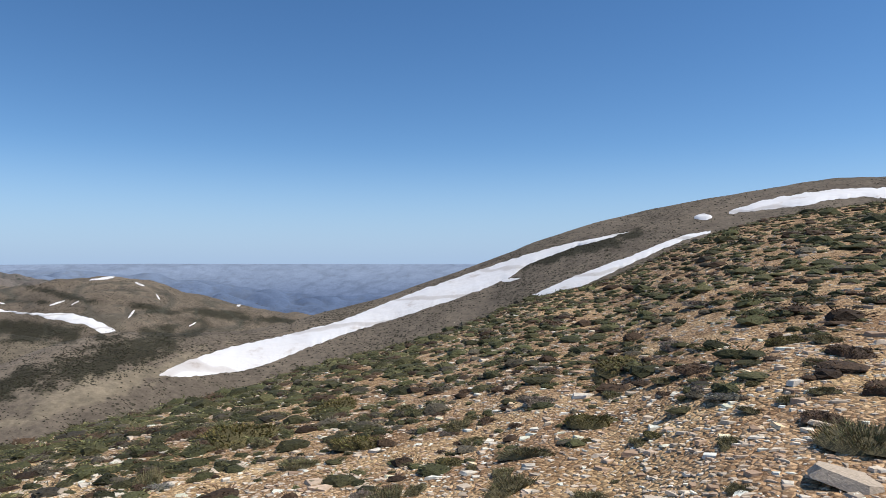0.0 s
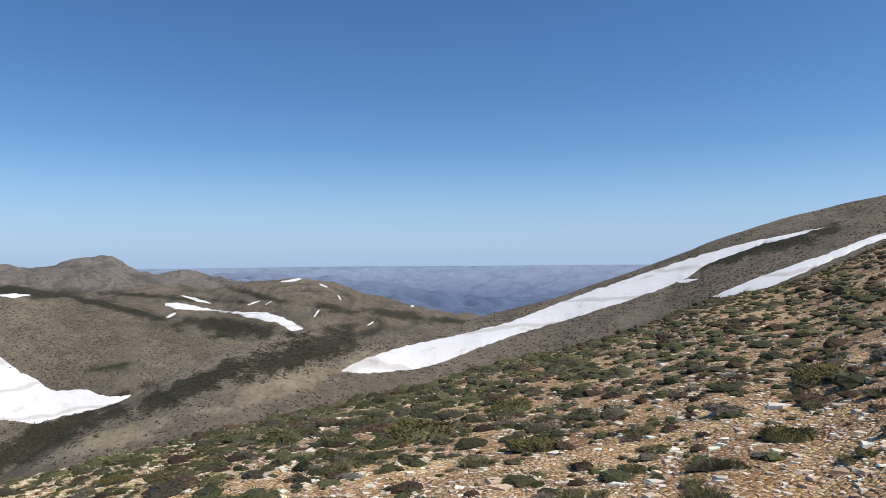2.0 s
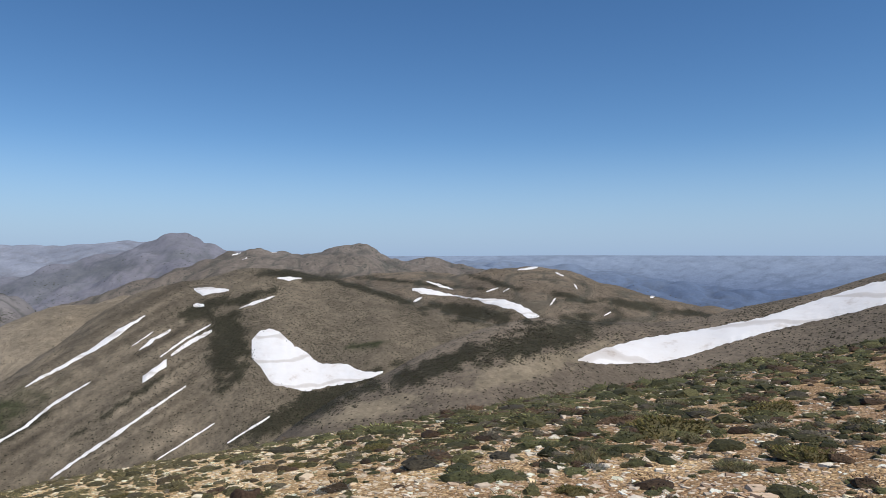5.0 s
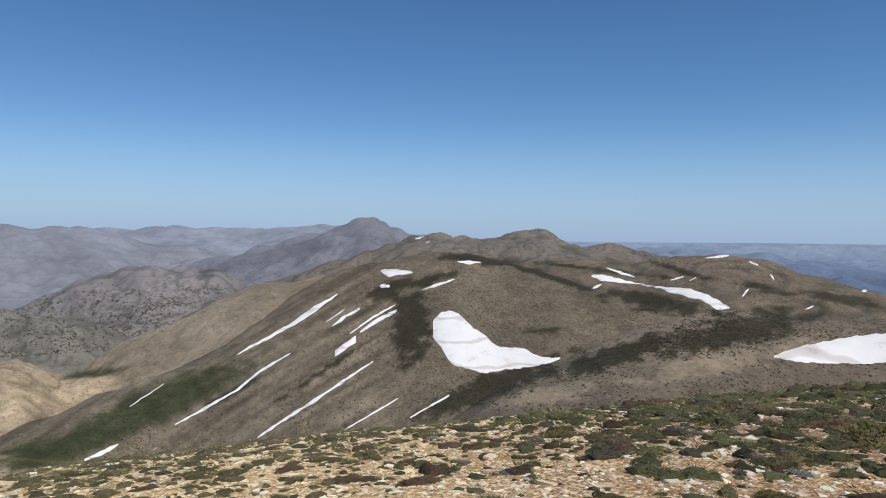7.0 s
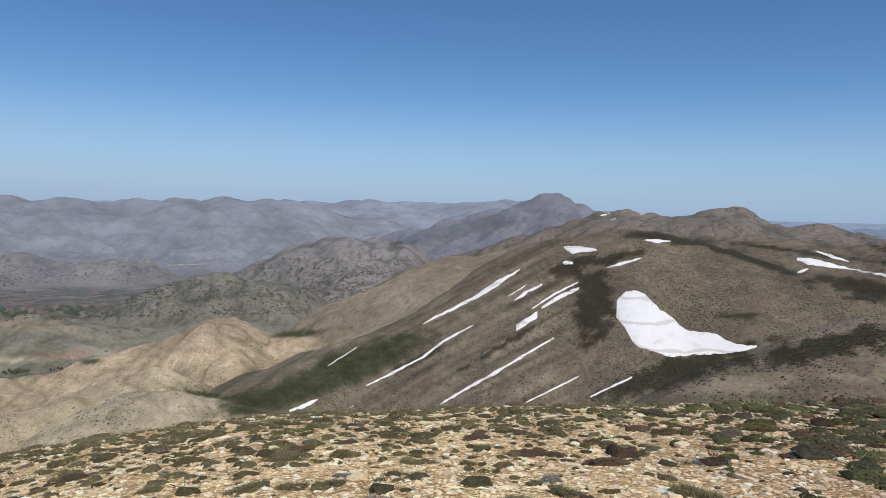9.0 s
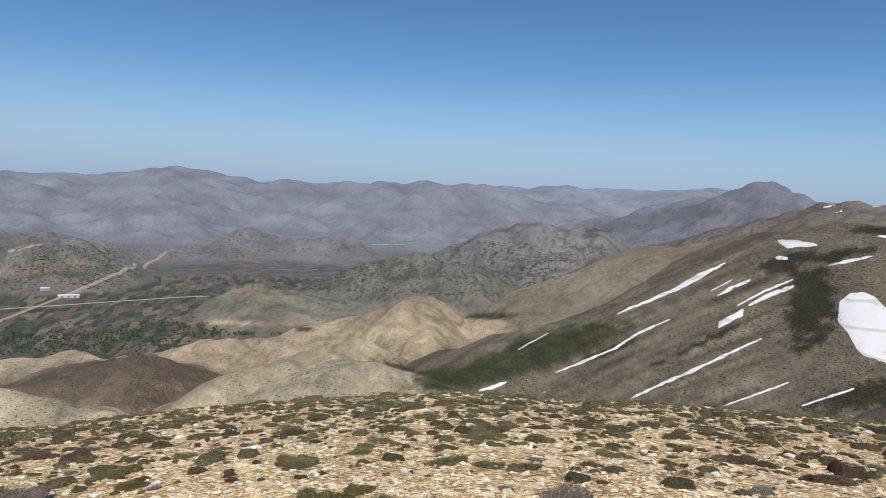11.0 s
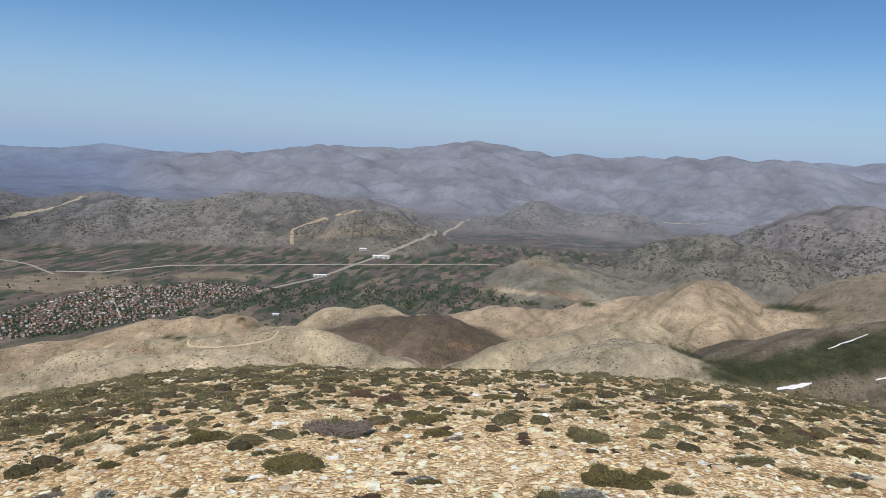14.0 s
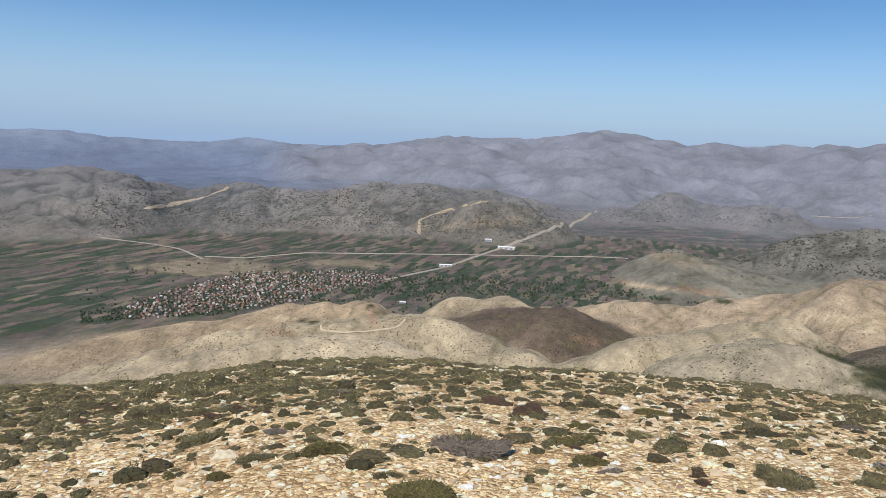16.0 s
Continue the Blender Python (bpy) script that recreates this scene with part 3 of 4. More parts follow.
def land_band(name, az, rs, label):
    az, rs = np.asarray(az)[None, :], np.asarray(rs)[:, None]
    turn = np.where(az > 180, az - 360, az)
    Z, all_z, base = land(turn, rs, True)
    A, R = np.broadcast_arrays(turn, rs)
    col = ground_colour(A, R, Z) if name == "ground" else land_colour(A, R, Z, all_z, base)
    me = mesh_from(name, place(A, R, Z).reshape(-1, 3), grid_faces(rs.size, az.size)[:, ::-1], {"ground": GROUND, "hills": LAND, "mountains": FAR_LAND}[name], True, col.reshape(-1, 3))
    if name != "ground":
        at = me.attributes.new("cover", 'FLOAT_COLOR', 'POINT')
        c = np.ones((A.size, 4), np.float32)
        c[:, :3] = scrub_cover(A, R, Z).reshape(-1, 3)
        at.data.foreach_set("color", c.ravel())
    return tagged(new(name, me), label, "land", kind="structure")


ground = land_band("ground", COARSE, np.concatenate([[0.05], np.exp(np.linspace(np.log(0.6), np.log(140), 175))]), "stony mountain slope of pale limestone chips and earth")
land_band("hills", FINE, np.exp(np.linspace(np.log(140), np.log(1800), 300)), "bare brown mountain hills with scrub and valley fields")
land_band("mountains", COARSE, np.exp(np.linspace(np.log(1800), np.log(4900), 170)), "distant mountain ranges and plain with blue haze in their colour")

# ---- snow patches: (bearing, upper rise, lower rise) along each patch ----
PATCHES = [
    [(-14.7, 2.59, 2.54), (-12.78, 2.23, 1.97), (-10.86, 1.83, 1.55), (-8.94, 1.44, 0.86), (-7.03, 0.9, 0.12), (-5.11, 0.33, -1.17), (-3.19, -0.31, -1.96), (-1.27, -0.98, -2.66), (0.65, -1.65, -3.31), (2.56, -2.32, -3.94), (4.48, -3.02, -4.53), (6.4, -3.77, -5.06), (8.32, -4.53, -5.66), (10.24, -4.98, -6.34), (12.15, -5.43, -7.1), (14.07, -5.83, -7.78), (15.99, -6.19, -8.22), (17.91, -6.68, -8.32), (19.83, -7.24, -8.45), (21.74, -8.1, -8.27)],
    [(-6.2, -1.03, -1.12), (-5.47, -1.03, -1.4), (-4.75, -1.12, -1.49)],
    [(-20.72, 2.59, 2.46), (-18.71, 2.16, 1.85), (-16.7, 1.44, 0.97), (-14.69, 0.6, -0.02), (-12.68, -0.08, -0.97), (-10.67, -0.82, -1.84), (-8.66, -1.73, -2.55), (-6.65, -2.66, -2.89)],
    [(-34.43, 5.26, 4.51), (-32.66, 5.28, 4.48), (-30.89, 5.3, 4.72), (-29.12, 5.33, 4.69), (-27.35, 5.19, 4.32), (-25.58, 4.98, 4.15), (-23.81, 4.63, 4.01), (-22.04, 4, 3.83)],
    [(-20.85, 3.65, 3.57), (-20.2, 3.87, 3.38), (-19.56, 3.68, 3.51)],
    [(37.37, -9.15, -9.23), (38.05, -9.2, -9.62), (38.74, -9.26, -9.81), (39.42, -9.03, -9.98), (40.11, -8.65, -10.11), (40.79, -8.57, -10.18), (41.48, -8.56, -10.25), (42.16, -8.55, -10.36), (42.85, -8.14, -10.52), (43.53, -7.54, -10.65), (44.22, -7.19, -10.41), (44.9, -6.6, -10.24), (45.59, -5.87, -10.18), (46.27, -5.71, -9.73), (46.96, -5.79, -8.63), (47.65, -6.5, -7.92)],
    [(24.8, -4.76, -4.89), (25.73, -4.16, -4.92), (26.66, -3.77, -4.32), (27.59, -3.46, -4.13), (28.52, -3.43, -3.92), (29.45, -3.41, -3.63), (30.38, -3.36, -3.45), (31.31, -3.22, -3.32), (32.24, -3.08, -3.22), (33.17, -2.79, -3.18), (34.1, -2.59, -3.06), (35.03, -2.64, -2.78)],
    [(34.24, -3.24, -3.37), (34.59, -3.34, -3.65), (34.94, -3.58, -3.76)],
    [(31.72, -2.6, -2.74), (32.8, -2.22, -2.48), (33.89, -1.99, -2.08)],
    [(43.82, -1.71, -1.8), (44.79, -1.58, -2), (45.75, -1.68, -1.8)],
    [(49.36, -2.59, -2.71), (50.01, -2.49, -2.82), (50.65, -2.4, -2.92), (51.29, -2.37, -3.03), (51.94, -2.47, -2.59)],
    [(45.94, -3.1, -3.18), (47.26, -3.4, -3.74), (48.59, -4, -4.13)],
    [(55.33, -4.38, -4.43), (57.27, -5.46, -5.97), (59.2, -6.85, -7.13), (61.13, -7.95, -8.12), (63.07, -8.97, -9.05)],
    [(58.97, -8.89, -9.17), (61.35, -10.26, -10.54), (63.04, -11.57, -11.84), (65.54, -12.9, -13.18), (67.56, -13.87, -14.15)],
    [(52.47, -9.61, -9.93), (56.94, -12.49, -12.81), (61.51, -15.19, -15.51)],
    [(53.57, -5.37, -5.74), (54.69, -6, -6.37), (55.75, -6.81, -7.17)],
    [(50.71, -5.16, -5.39), (52.51, -6.16, -6.39), (54.31, -7.42, -7.65)],
    [(50.61, -5.52, -5.93), (52.06, -6.25, -6.66), (53.54, -7.24, -7.65)],
    [(53.85, -7.73, -8.23), (54.66, -8.26, -8.77), (55.51, -8.88, -9.38)],
    [(54.78, -5.58, -5.71), (56.25, -6.56, -6.7)],
    [(50.39, -12.55, -12.74), (52.88, -13.97, -14.15), (54.76, -14.97, -15.15)],
    [(46.26, -12.28, -12.51), (49.45, -14.05, -14.28)],
    [(71.47, -14.86, -15.18), (72.41, -15.31, -15.63), (73.7, -15.74, -16.06)],
    [(68.39, -10.94, -11.07), (70.72, -12.4, -12.54)],
    [(51.18, -3.61, -3.93), (52, -3.62, -3.94)],
    [(23.49, -3.22, -3.45), (23.95, -3.79, -4.02)],
    [(19.19, -4.3, -4.44), (19.72, -4.58, -4.71)],
    [(24.9, -0.8, -0.98), (26.57, -1, -1.19)],
    [(22.87, -1.47, -1.65), (23.53, -1.19, -1.37)],
    [(21.79, -2.43, -2.7), (22.06, -2.07, -2.34)],
    [(15.8, -2.96, -3.14), (16.24, -3.05, -3.24)],
    [(27.19, -2.55, -2.68), (27.67, -2.78, -2.92)],
    [(28.09, -2.49, -2.62), (29.11, -2.82, -2.96)],
    [(48.49, 0.3, 0.16), (49.17, 0.11, -0.03)],
    [(48.03, -0.06, -0.2), (48.39, -0.25, -0.39)],
    [(45.65, 0.47, 0.34), (46.2, 0.33, 0.19)],
    [(44.01, 0.65, 0.47), (44.28, 0.38, 0.19)],
]


def snow_patch(rows):
    p = np.array(rows)
    n = max(6, int((p[-1, 0] - p[0, 0]) / 0.1))
    m = 9
    az = np.linspace(p[0, 0], p[-1, 0], n)
    wide = p[:, 1].max() - p[:, 1].min() > 0 and (p[:, 1] - p[:, 2]).max() > 0.45
    jag = 0.07 if wide else 0.02
    up = np.interp(az, p[:, 0], p[:, 1]) + jag * fractal(az * 1.9, az * 0 + 3.3, 81, 3)
    low = np.interp(az, p[:, 0], p[:, 2]) + jag * fractal(az * 1.9, az * 0 + 8.3, 82, 3)
    low = np.minimum(low, up - 0.01)
    if not wide:
        t = np.linspace(0, 1, n)
        half = (up - low) / 2 * (0.3 + 0.5 * np.sqrt(np.sin(np.pi * t) + 1e-6)) * (1 + 0.5 * wave(az * 3, az * 0 + 5.5, 83))
        mid = (up + low) / 2
        up, low = mid + half, mid - half
    v = np.linspace(0, 1, m)
    A = np.repeat(az[:, None], m, 1)
    E = low[:, None] + (up - low)[:, None] * v
    R = sight(A, E, 150, 1900)
    Z = land(A, R)
    u = np.linspace(0, 1, n)[:, None]
    swell = np.minimum(1, 5 * np.minimum(v, 1 - v)[None, :]) * np.minimum(1, 8 * np.minimum(u, 1 - u))
    P = place(A, R, Z + 0.1 + (0.9 if wide else 0.15) * swell)
    me = mesh_from("snow_patch", P.reshape(-1, 3), grid_faces(n, m), SNOW)
    kind = "broad patch of old white snow on a bare hillside" if wide else "narrow streak of old white snow in a hillside gully"
    return tagged(new("snow_patch", me), kind, "snow", group="snow patches")


for rows in PATCHES:
    snow_patch(rows)


# ---- roads and tracks ----
def track(name, points, width, label, tone=(0.42, 0.38, 0.32)):
    p = np.array(points)
    s = np.concatenate([[0], np.cumsum(np.hypot(np.diff(p[:, 0]), np.diff(p[:, 1])))])
    t = np.linspace(0, s[-1], max(8, int(s[-1] / 0.12)))
    az, el = np.interp(t, s, p[:, 0]), np.interp(t, s, p[:, 1])
    r = sight(az, el, 420, 3600, 420)
    xy = place(az, r, 0 * r)[:, :2]
    for _ in range(8):
        xy[1:-1] = (xy[:-2] + 2 * xy[1:-1] + xy[2:]) / 4
    d = np.gradient(xy, axis=0)
    side = np.stack([-d[:, 1], d[:, 0]], 1) / np.maximum(np.hypot(d[:, 0], d[:, 1]), 1e-6)[:, None]
    lanes = []
    for k in (-0.5, -0.2, 0.2, 0.5):
        q = xy + side * k * width * (1 + 0.2 * wave(t * 5, t * 0 + k * 7, 90))[:, None]
        rr, aa = np.hypot(q[:, 0], q[:, 1]), np.degrees(np.arctan2(-q[:, 0], q[:, 1]))
        lanes.append(np.column_stack([q, land(aa, rr) + EYE + (0.9 if abs(k) < 0.4 else 0.3)]))
    P = np.stack(lanes, 1)
    me = mesh_from(name, P.reshape(-1, 3), grid_faces(len(t), 4), DUST, True, np.tile(np.array(tone), (P.shape[0] * 4, 1)))
    return tagged(new(name, me), label, "road", kind="structure")


track("road", [(115.07, -11.83), (110.08, -10.62), (107.61, -9.62), (105.52, -8.8), (103.45, -7.87), (101.41, -6.93), (99.38, -6.21), (98.26, -5.4)], 9, "pale straight valley road of dusty gravel")
track("road", [(121.46, -9.78), (118.32, -9.76), (115.49, -9.73), (112.27, -9.65), (106, -9.45), (100.55, -9.2), (98.14, -9.04), (95.5, -8.95)], 8, "pale country road between valley fields")
track("road", [(129.2, -10.05), (126.2, -10.21), (121.5, -9.78)], 8, "dusty field road")
track("hill_track", [(112.37, -8.07), (112.42, -6.87), (111.33, -6.43), (109.94, -5.91), (108.53, -5.57), (106.96, -5.1)], 8, "bare yellow track climbing a scrub hill", (0.46, 0.38, 0.27))
track("hill_track", [(133.48, -6.45), (131.33, -6.02), (129.44, -5.6), (127.19, -4.7)], 8, "bare track over a brown hill", (0.40, 0.34, 0.26))
track("hill_track", [(136.49, -8.51), (133.54, -8.96), (131.07, -9.42), (129.33, -10.25)], 6, "bare track down to the fields")
track("hill_track", [(120.1, -15.47), (120.3, -15.85), (118.6, -16.1), (116.0, -15.97), (113.8, -15.57), (113.3, -14.96)], 1.5, "pale dirt track looping over a bare hill", (0.50, 0.42, 0.30))
track("hill_track", [(125.5, -11.2), (125.6, -11.9), (125.3, -12.8), (124.9, -13.6)], 3.5, "pale village street between the houses", (0.50, 0.45, 0.38))
track("road", [(79.27, -4.2), (80.3, -4.5), (83, -4.6)], 9, "pale far road")


# ---- scatter: many small forms joined into one mesh ----
def joined(name, verts, faces, at, size, turn, colours, mat, label, category, jitter=0.0, rng=None, kind="stuff", shades=None):
    """Copies of one small form as a single mesh. size: (n, 3)."""
    n, m = len(at), len(verts)
    c, s = np.cos(turn)[:, None], np.sin(turn)[:, None]
    v = verts[None] * size[:, None, :]
    if jitter:
        v = v * (1 + jitter * (rng.rand(n, m, 1) - 0.5))
    P = np.stack([v[..., 0] * c - v[..., 1] * s, v[..., 0] * s + v[..., 1] * c, v[..., 2]], -1) + at[:, None, :]
    F = faces[None] + (np.arange(n) * m)[:, None, None]
    tones = np.repeat(colours, m, 0)
    if shades is not None:
        tones = tones * np.tile(shades, n)[:, None]
    me = mesh_from(name, P.reshape(-1, 3), F.reshape(-1, faces.shape[1]), mat, False, tones)
    return tagged(new(name, me), label, category, kind=kind)


def knob(sides=6):
    """A low rounded clump."""
    v, f = [(0, 0, 1.0)], []
    for ring, (rad, h) in enumerate(((0.6, 0.8), (1.0, 0.3), (0.9, -0.2))):
        for i in range(sides):
            a = 2 * math.pi * (i + 0.5 * ring) / sides
            v.append((rad * math.cos(a), rad * math.sin(a), h))
    for i in range(sides):
        j = (i + 1) % sides
        f.append((0, 1 + i, 1 + j))
        for ring in (0, 1):
            a, b = 1 + ring * sides, 1 + (ring + 1) * sides
            f += [(a + i, b + i, a + j), (a + j, b + i, b + j)]
    return np.array(v), np.array(f)


def tump():
    """A far bush: a four-sided clump, one unit in radius."""
    v = [(0, 0, 1.0)] + [(0.75 * math.cos(a), 0.75 * math.sin(a), 0.65) for a in (0.3, 1.9, 3.4, 5.0)] + [(math.cos(a), math.sin(a), -0.2) for a in (1.0, 2.6, 4.2, 5.7)]
    f = []
    for i in range(4):
        j = (i + 1) % 4
        f += [(0, 1 + i, 1 + j), (1 + i, 5 + i, 1 + j), (1 + j, 5 + i, 5 + j)]
    return np.array(v), np.array(f)


def hill_scrub(count):
    rng = np.random.RandomState(11)
    az = np.concatenate([rng.uniform(-34, 58, count), rng.uniform(21, 54, count), rng.uniform(58, 137, count // 2)])
    el = np.concatenate([rng.uniform(-13.5, 6, count), rng.uniform(-13.5, -1, count), rng.uniform(-18.4, -8, count // 2)])
    count = len(az)
    ragged = 0.55 * fractal(az / 1.3, el / 0.55, 68, 4)
    want = 0.15 + 1.1 * stretch(az, el, DARK, ragged) + 0.5 * smooth(36, 28, az) * smooth(-10, -6, el)
    want = want * (1 - 0.85 * stretch(az, el, TAN, ragged)) * (0.55 + 0.9 * fractal(az / 2.2, el / 1.1, 72, 2)) * np.where(az > 58, 0.7, 1.0)
    keep = rng.rand(count) < want
    az, el = az[keep], el[keep]
    r = sight(az, el, 150, 1300, 90)
    z = land(az, r)
    ok = (r < 1100) & (np.abs(np.degrees(np.arctan2(z, r)) - el) < 0.15)
    az, el, r, z = az[ok], el[ok], r[ok], z[ok]
    n = len(az)
    w = rng.uniform(0.2, 0.46, n) * (r / 330) ** 0.6 * np.where(az > 70, 0.75, 1.0)
    size = np.stack([w, w * rng.uniform(0.7, 1.2, n), w * rng.uniform(0.45, 0.8, n)], 1)
    tone = np.array((0.036, 0.034, 0.022)) * rng.uniform(0.6, 1.5, (n, 1)) * (1 + rng.uniform(-0.12, 0.12, (n, 3)))
    joined("hill_scrub", *tump(), place(az, r, z), size, rng.uniform(0, 6.28, n), tone, FAR_LEAF, "dark low thorn scrub dotting the bare hills", "scrub", 0.4, rng)


hill_scrub(42000)


def in_village(az, el):
    top = np.interp(az, [115, 117.6, 121, 126, 132, 135], [-11.5, -11.1, -11.25, -11.3, -12.6, -13.7])
    low = np.interp(az, [115, 118.3, 121.8, 126.2, 131, 135], [-11.95, -12.5, -13.5, -14.2, -14.5, -14.6])
    return (el < top) & (el > low)


def valley_trees(count):
    rng = np.random.RandomState(12)
    az = rng.uniform(62, 138, count)
    el = rng.uniform(-14.6, -5.2, count)
    near_village = np.exp(-((el + 13.2 + 0.12 * (az - 121)) / 0.55) ** 2) * smooth(104, 111, az) * 1.2
    belts = np.exp(-((el + 12.2 - 0.07 * (105 - az)) / 0.7) ** 2) * smooth(93, 99, az) * smooth(116, 110, az)
    scrub = 0.30 * np.exp(-((el + 6.6) / 1.0) ** 2) * smooth(118, 112, az) + 0.34 * np.exp(-((el + 6.4) / 1.1) ** 2) * smooth(110, 116, az)
    side = 0.5 * np.exp(-((el + 7.3 + 0.08 * (75 - az)) / 0.7) ** 2) * smooth(82, 76, az)
    want = (near_village + 3.5 * in_village(az, el) + belts + scrub + side + 0.07) * (0.6 + 1.3 * fractal(az / 1.1, el / 0.45, 73, 3))
    keep = rng.rand(count) < want
    az, el = az[keep], el[keep]
    r = sight(az, el, 560, 3400, 260)
    z = land(az, r)
    ok = (np.abs(np.degrees(np.arctan2(z, r)) - el) < 0.2) & ((z < FLOOR + 9) | (r > 1600))
    az, el, r, z = az[ok], el[ok], r[ok], z[ok]
    n = len(az)
    grove = smooth(-9.5, -11, el)
    w = rng.uniform(0.8, 1.7, n) * (0.8 + 0.45 * grove) * (1 + 0.4 * smooth(1500, 2400, r))
    tall = w * (0.75 + grove * rng.uniform(0.1, 1.0, n))
    tone = np.array((0.05, 0.068, 0.042)) * rng.uniform(0.7, 1.6, (n, 1))
    joined("valley_trees", *tump(), place(az, r, z + 0.4), np.stack([w, w, tall], 1), rng.uniform(0, 6.28, n), tone, FAR_LEAF, "dark green trees and bushes of the valley", "trees", 0.4, rng)


valley_trees(40000)


def far_scrub(count):
    rng = np.random.RandomState(13)
    az, el = rng.uniform(60, 137, count), rng.uniform(-8.4, -3.9, count)
    keep = rng.rand(count) < 0.15 + 1.2 * np.clip(fractal(az / 3.0, el / 1.0, 74, 4), 0, 1)
    az, el = az[keep], el[keep]
    r = sight(az, el, 1300, 2700, 90)
    z = land(az, r)
    ok = (np.abs(np.degrees(np.arctan2(z, r)) - el) < 0.15) & (z > FLOOR + 10)
    az, r, z = az[ok], r[ok], z[ok]
    n = len(az)
    w = rng.uniform(0.8, 2.0, n)
    tone = np.array((0.075, 0.078, 0.06)) * rng.uniform(0.6, 1.5, (n, 1))
    joined("far_scrub", *tump(), place(az, r, z), np.stack([w, w, w * 0.7], 1), rng.uniform(0, 6.28, n), tone, FAR_LEAF, "dark scrub speckling the grey valley hills", "scrub", 0.4, rng)


far_scrub(42000)


# ---- the village ----
def block(lx, ly, z0, z1):
    v = [(sx * lx / 2, sy * ly / 2, z) for z in (z0, z1) for sx, sy in ((-1, -1), (1, -1), (1, 1), (-1, 1))]
    f = [(0, 1, 5, 4), (1, 2, 6, 5), (2, 3, 7, 6), (3, 0, 4, 7), (4, 5, 6, 7)]
    return np.array(v), np.array(f)


def tent(lx, ly, z0, z1, hip):
    """A pitched roof with eaves, hipped by that length."""
    v = [(-lx / 2, -ly / 2, z0), (lx / 2, -ly / 2, z0), (lx / 2, ly / 2, z0), (-lx / 2, ly / 2, z0), (-lx / 2 + hip, 0, z1), (lx / 2 - hip, 0, z1)]
    f = [(0, 1, 5, 4), (2, 3, 4, 5), (1, 2, 5, 5), (3, 0, 4, 4), (0, 3, 2, 1)]
    return np.array(v), np.array(f)


def polys(name, verts, faces, mat, tone):
    me = bpy.data.meshes.new(name)
    me.from_pydata([tuple(v) for v in verts], [], [tuple(dict.fromkeys(int(i) for i in f)) for f in faces])
    me.update()
    at = me.attributes.new("tint", 'FLOAT_COLOR', 'POINT')
    at.data.foreach_set("color", np.tile(np.array((*tone, 1.0), np.float32), len(me.vertices)))
    me.materials.append(mat)
    return me


def part(name, me, parent, label=""):
    ob = new(name, me)
    ob.parent = parent
    return tagged(ob, label) if label else ob


def house(lx, ly, h, roof_h, hip, wall_tone, roof_tone):
    ob = new("house")
    ob.empty_display_size = 1
    part("wall", polys("wall", *block(lx, ly, -1.5, h), PLASTER, wall_tone), ob)
    part("roof", polys("roof", *tent(lx + 0.8, ly + 0.8, h - 0.05, h + roof_h, hip), TILE, roof_tone), ob)
    for sx in (-0.25, 0.25):
        v, f = block(1.2, 0.12, h * 0.45, h * 0.78)
        v[:, 0] += sx * lx
        v[:, 1] += -ly / 2 - 0.03
        part("window", polys("window", v, f, TILE, (0.03, 0.035, 0.045)), ob)
    return ob


ROOFS = [(0.30, 0.13, 0.095), (0.36, 0.19, 0.15), (0.36, 0.19, 0.145), (0.26, 0.12, 0.09), (0.60, 0.58, 0.56), (0.12, 0.105, 0.10)]
WALLS = [(0.66, 0.60, 0.53), (0.76, 0.74, 0.71), (0.48, 0.40, 0.32), (0.56, 0.46, 0.40), (0.80, 0.79, 0.77), (0.40, 0.34, 0.30)]


def village():
    rng = np.random.RandomState(21)
    kinds = []
    for i in range(6):
        lx, ly = rng.uniform(2.8, 4.4), rng.uniform(2.3, 3.2)
        kinds.append(tagged(house(lx, ly, rng.uniform(1.4, 2.7), rng.uniform(0.6, 1.0), rng.uniform(0.3, 1.6), WALLS[i], ROOFS[i]),
                            "small plastered village house with a pitched roof", "house", "village houses"))
    az, el = rng.uniform(115, 135, 8000), rng.uniform(-14.7, -11, 8000)
    ok = in_village(az, el) & (rng.rand(8000) < 0.62 + 0.75 * fractal(az / 0.8, el / 0.3, 76, 2))
    az, el = az[ok], el[ok]
    r = -FLOOR / np.tan(np.radians(-el))
    xy = place(az, r, 0 * r)[:, :2]
    chosen = []
    for i, p in enumerate(xy):
        if len(chosen) < 1900 and (not chosen or (((xy[chosen] - p) ** 2).sum(1)).min() > 30):
            chosen.append(i)
    for n, i in enumerate(chosen):
        z = float(land(az[i], r[i])) + EYE
        m = pose(xy[i][0], xy[i][1], z, 0, 0, rng.choice([20, 110, 35, 125]) + rng.uniform(-8, 8))
        if n < 6:
            kinds[n].matrix_basis = m
        elif n < 300:
            copy_thing(kinds[rng.randint(6)], m)
    rest = np.array(chosen[300:])
    if len(rest):
        at = place(az[rest], r[rest], land(az[rest], r[rest]))
        turn = np.radians(rng.choice([20, 110, 35, 125], len(rest)) + rng.uniform(-8, 8, len(rest)))
        size = np.stack([rng.uniform(0.6, 1.05, len(rest)) for _ in range(3)], 1)
        bv, bf = block(4.2, 3.3, -1.5, 2.3)
        tv, tf = tent(4.7, 3.8, 2.25, 3.2, 0.7)
        joined("village_walls", bv, bf, at, size, turn, np.array(WALLS)[rng.randint(6, size=len(rest))], PLASTER, "plastered walls of the crowded village houses", "houses")
        joined("village_roofs", tv, tf[:2], at, size, turn, np.array(ROOFS)[rng.randint(6, size=len(rest))], TILE, "tiled and tin roofs of the crowded village houses", "houses")


village()


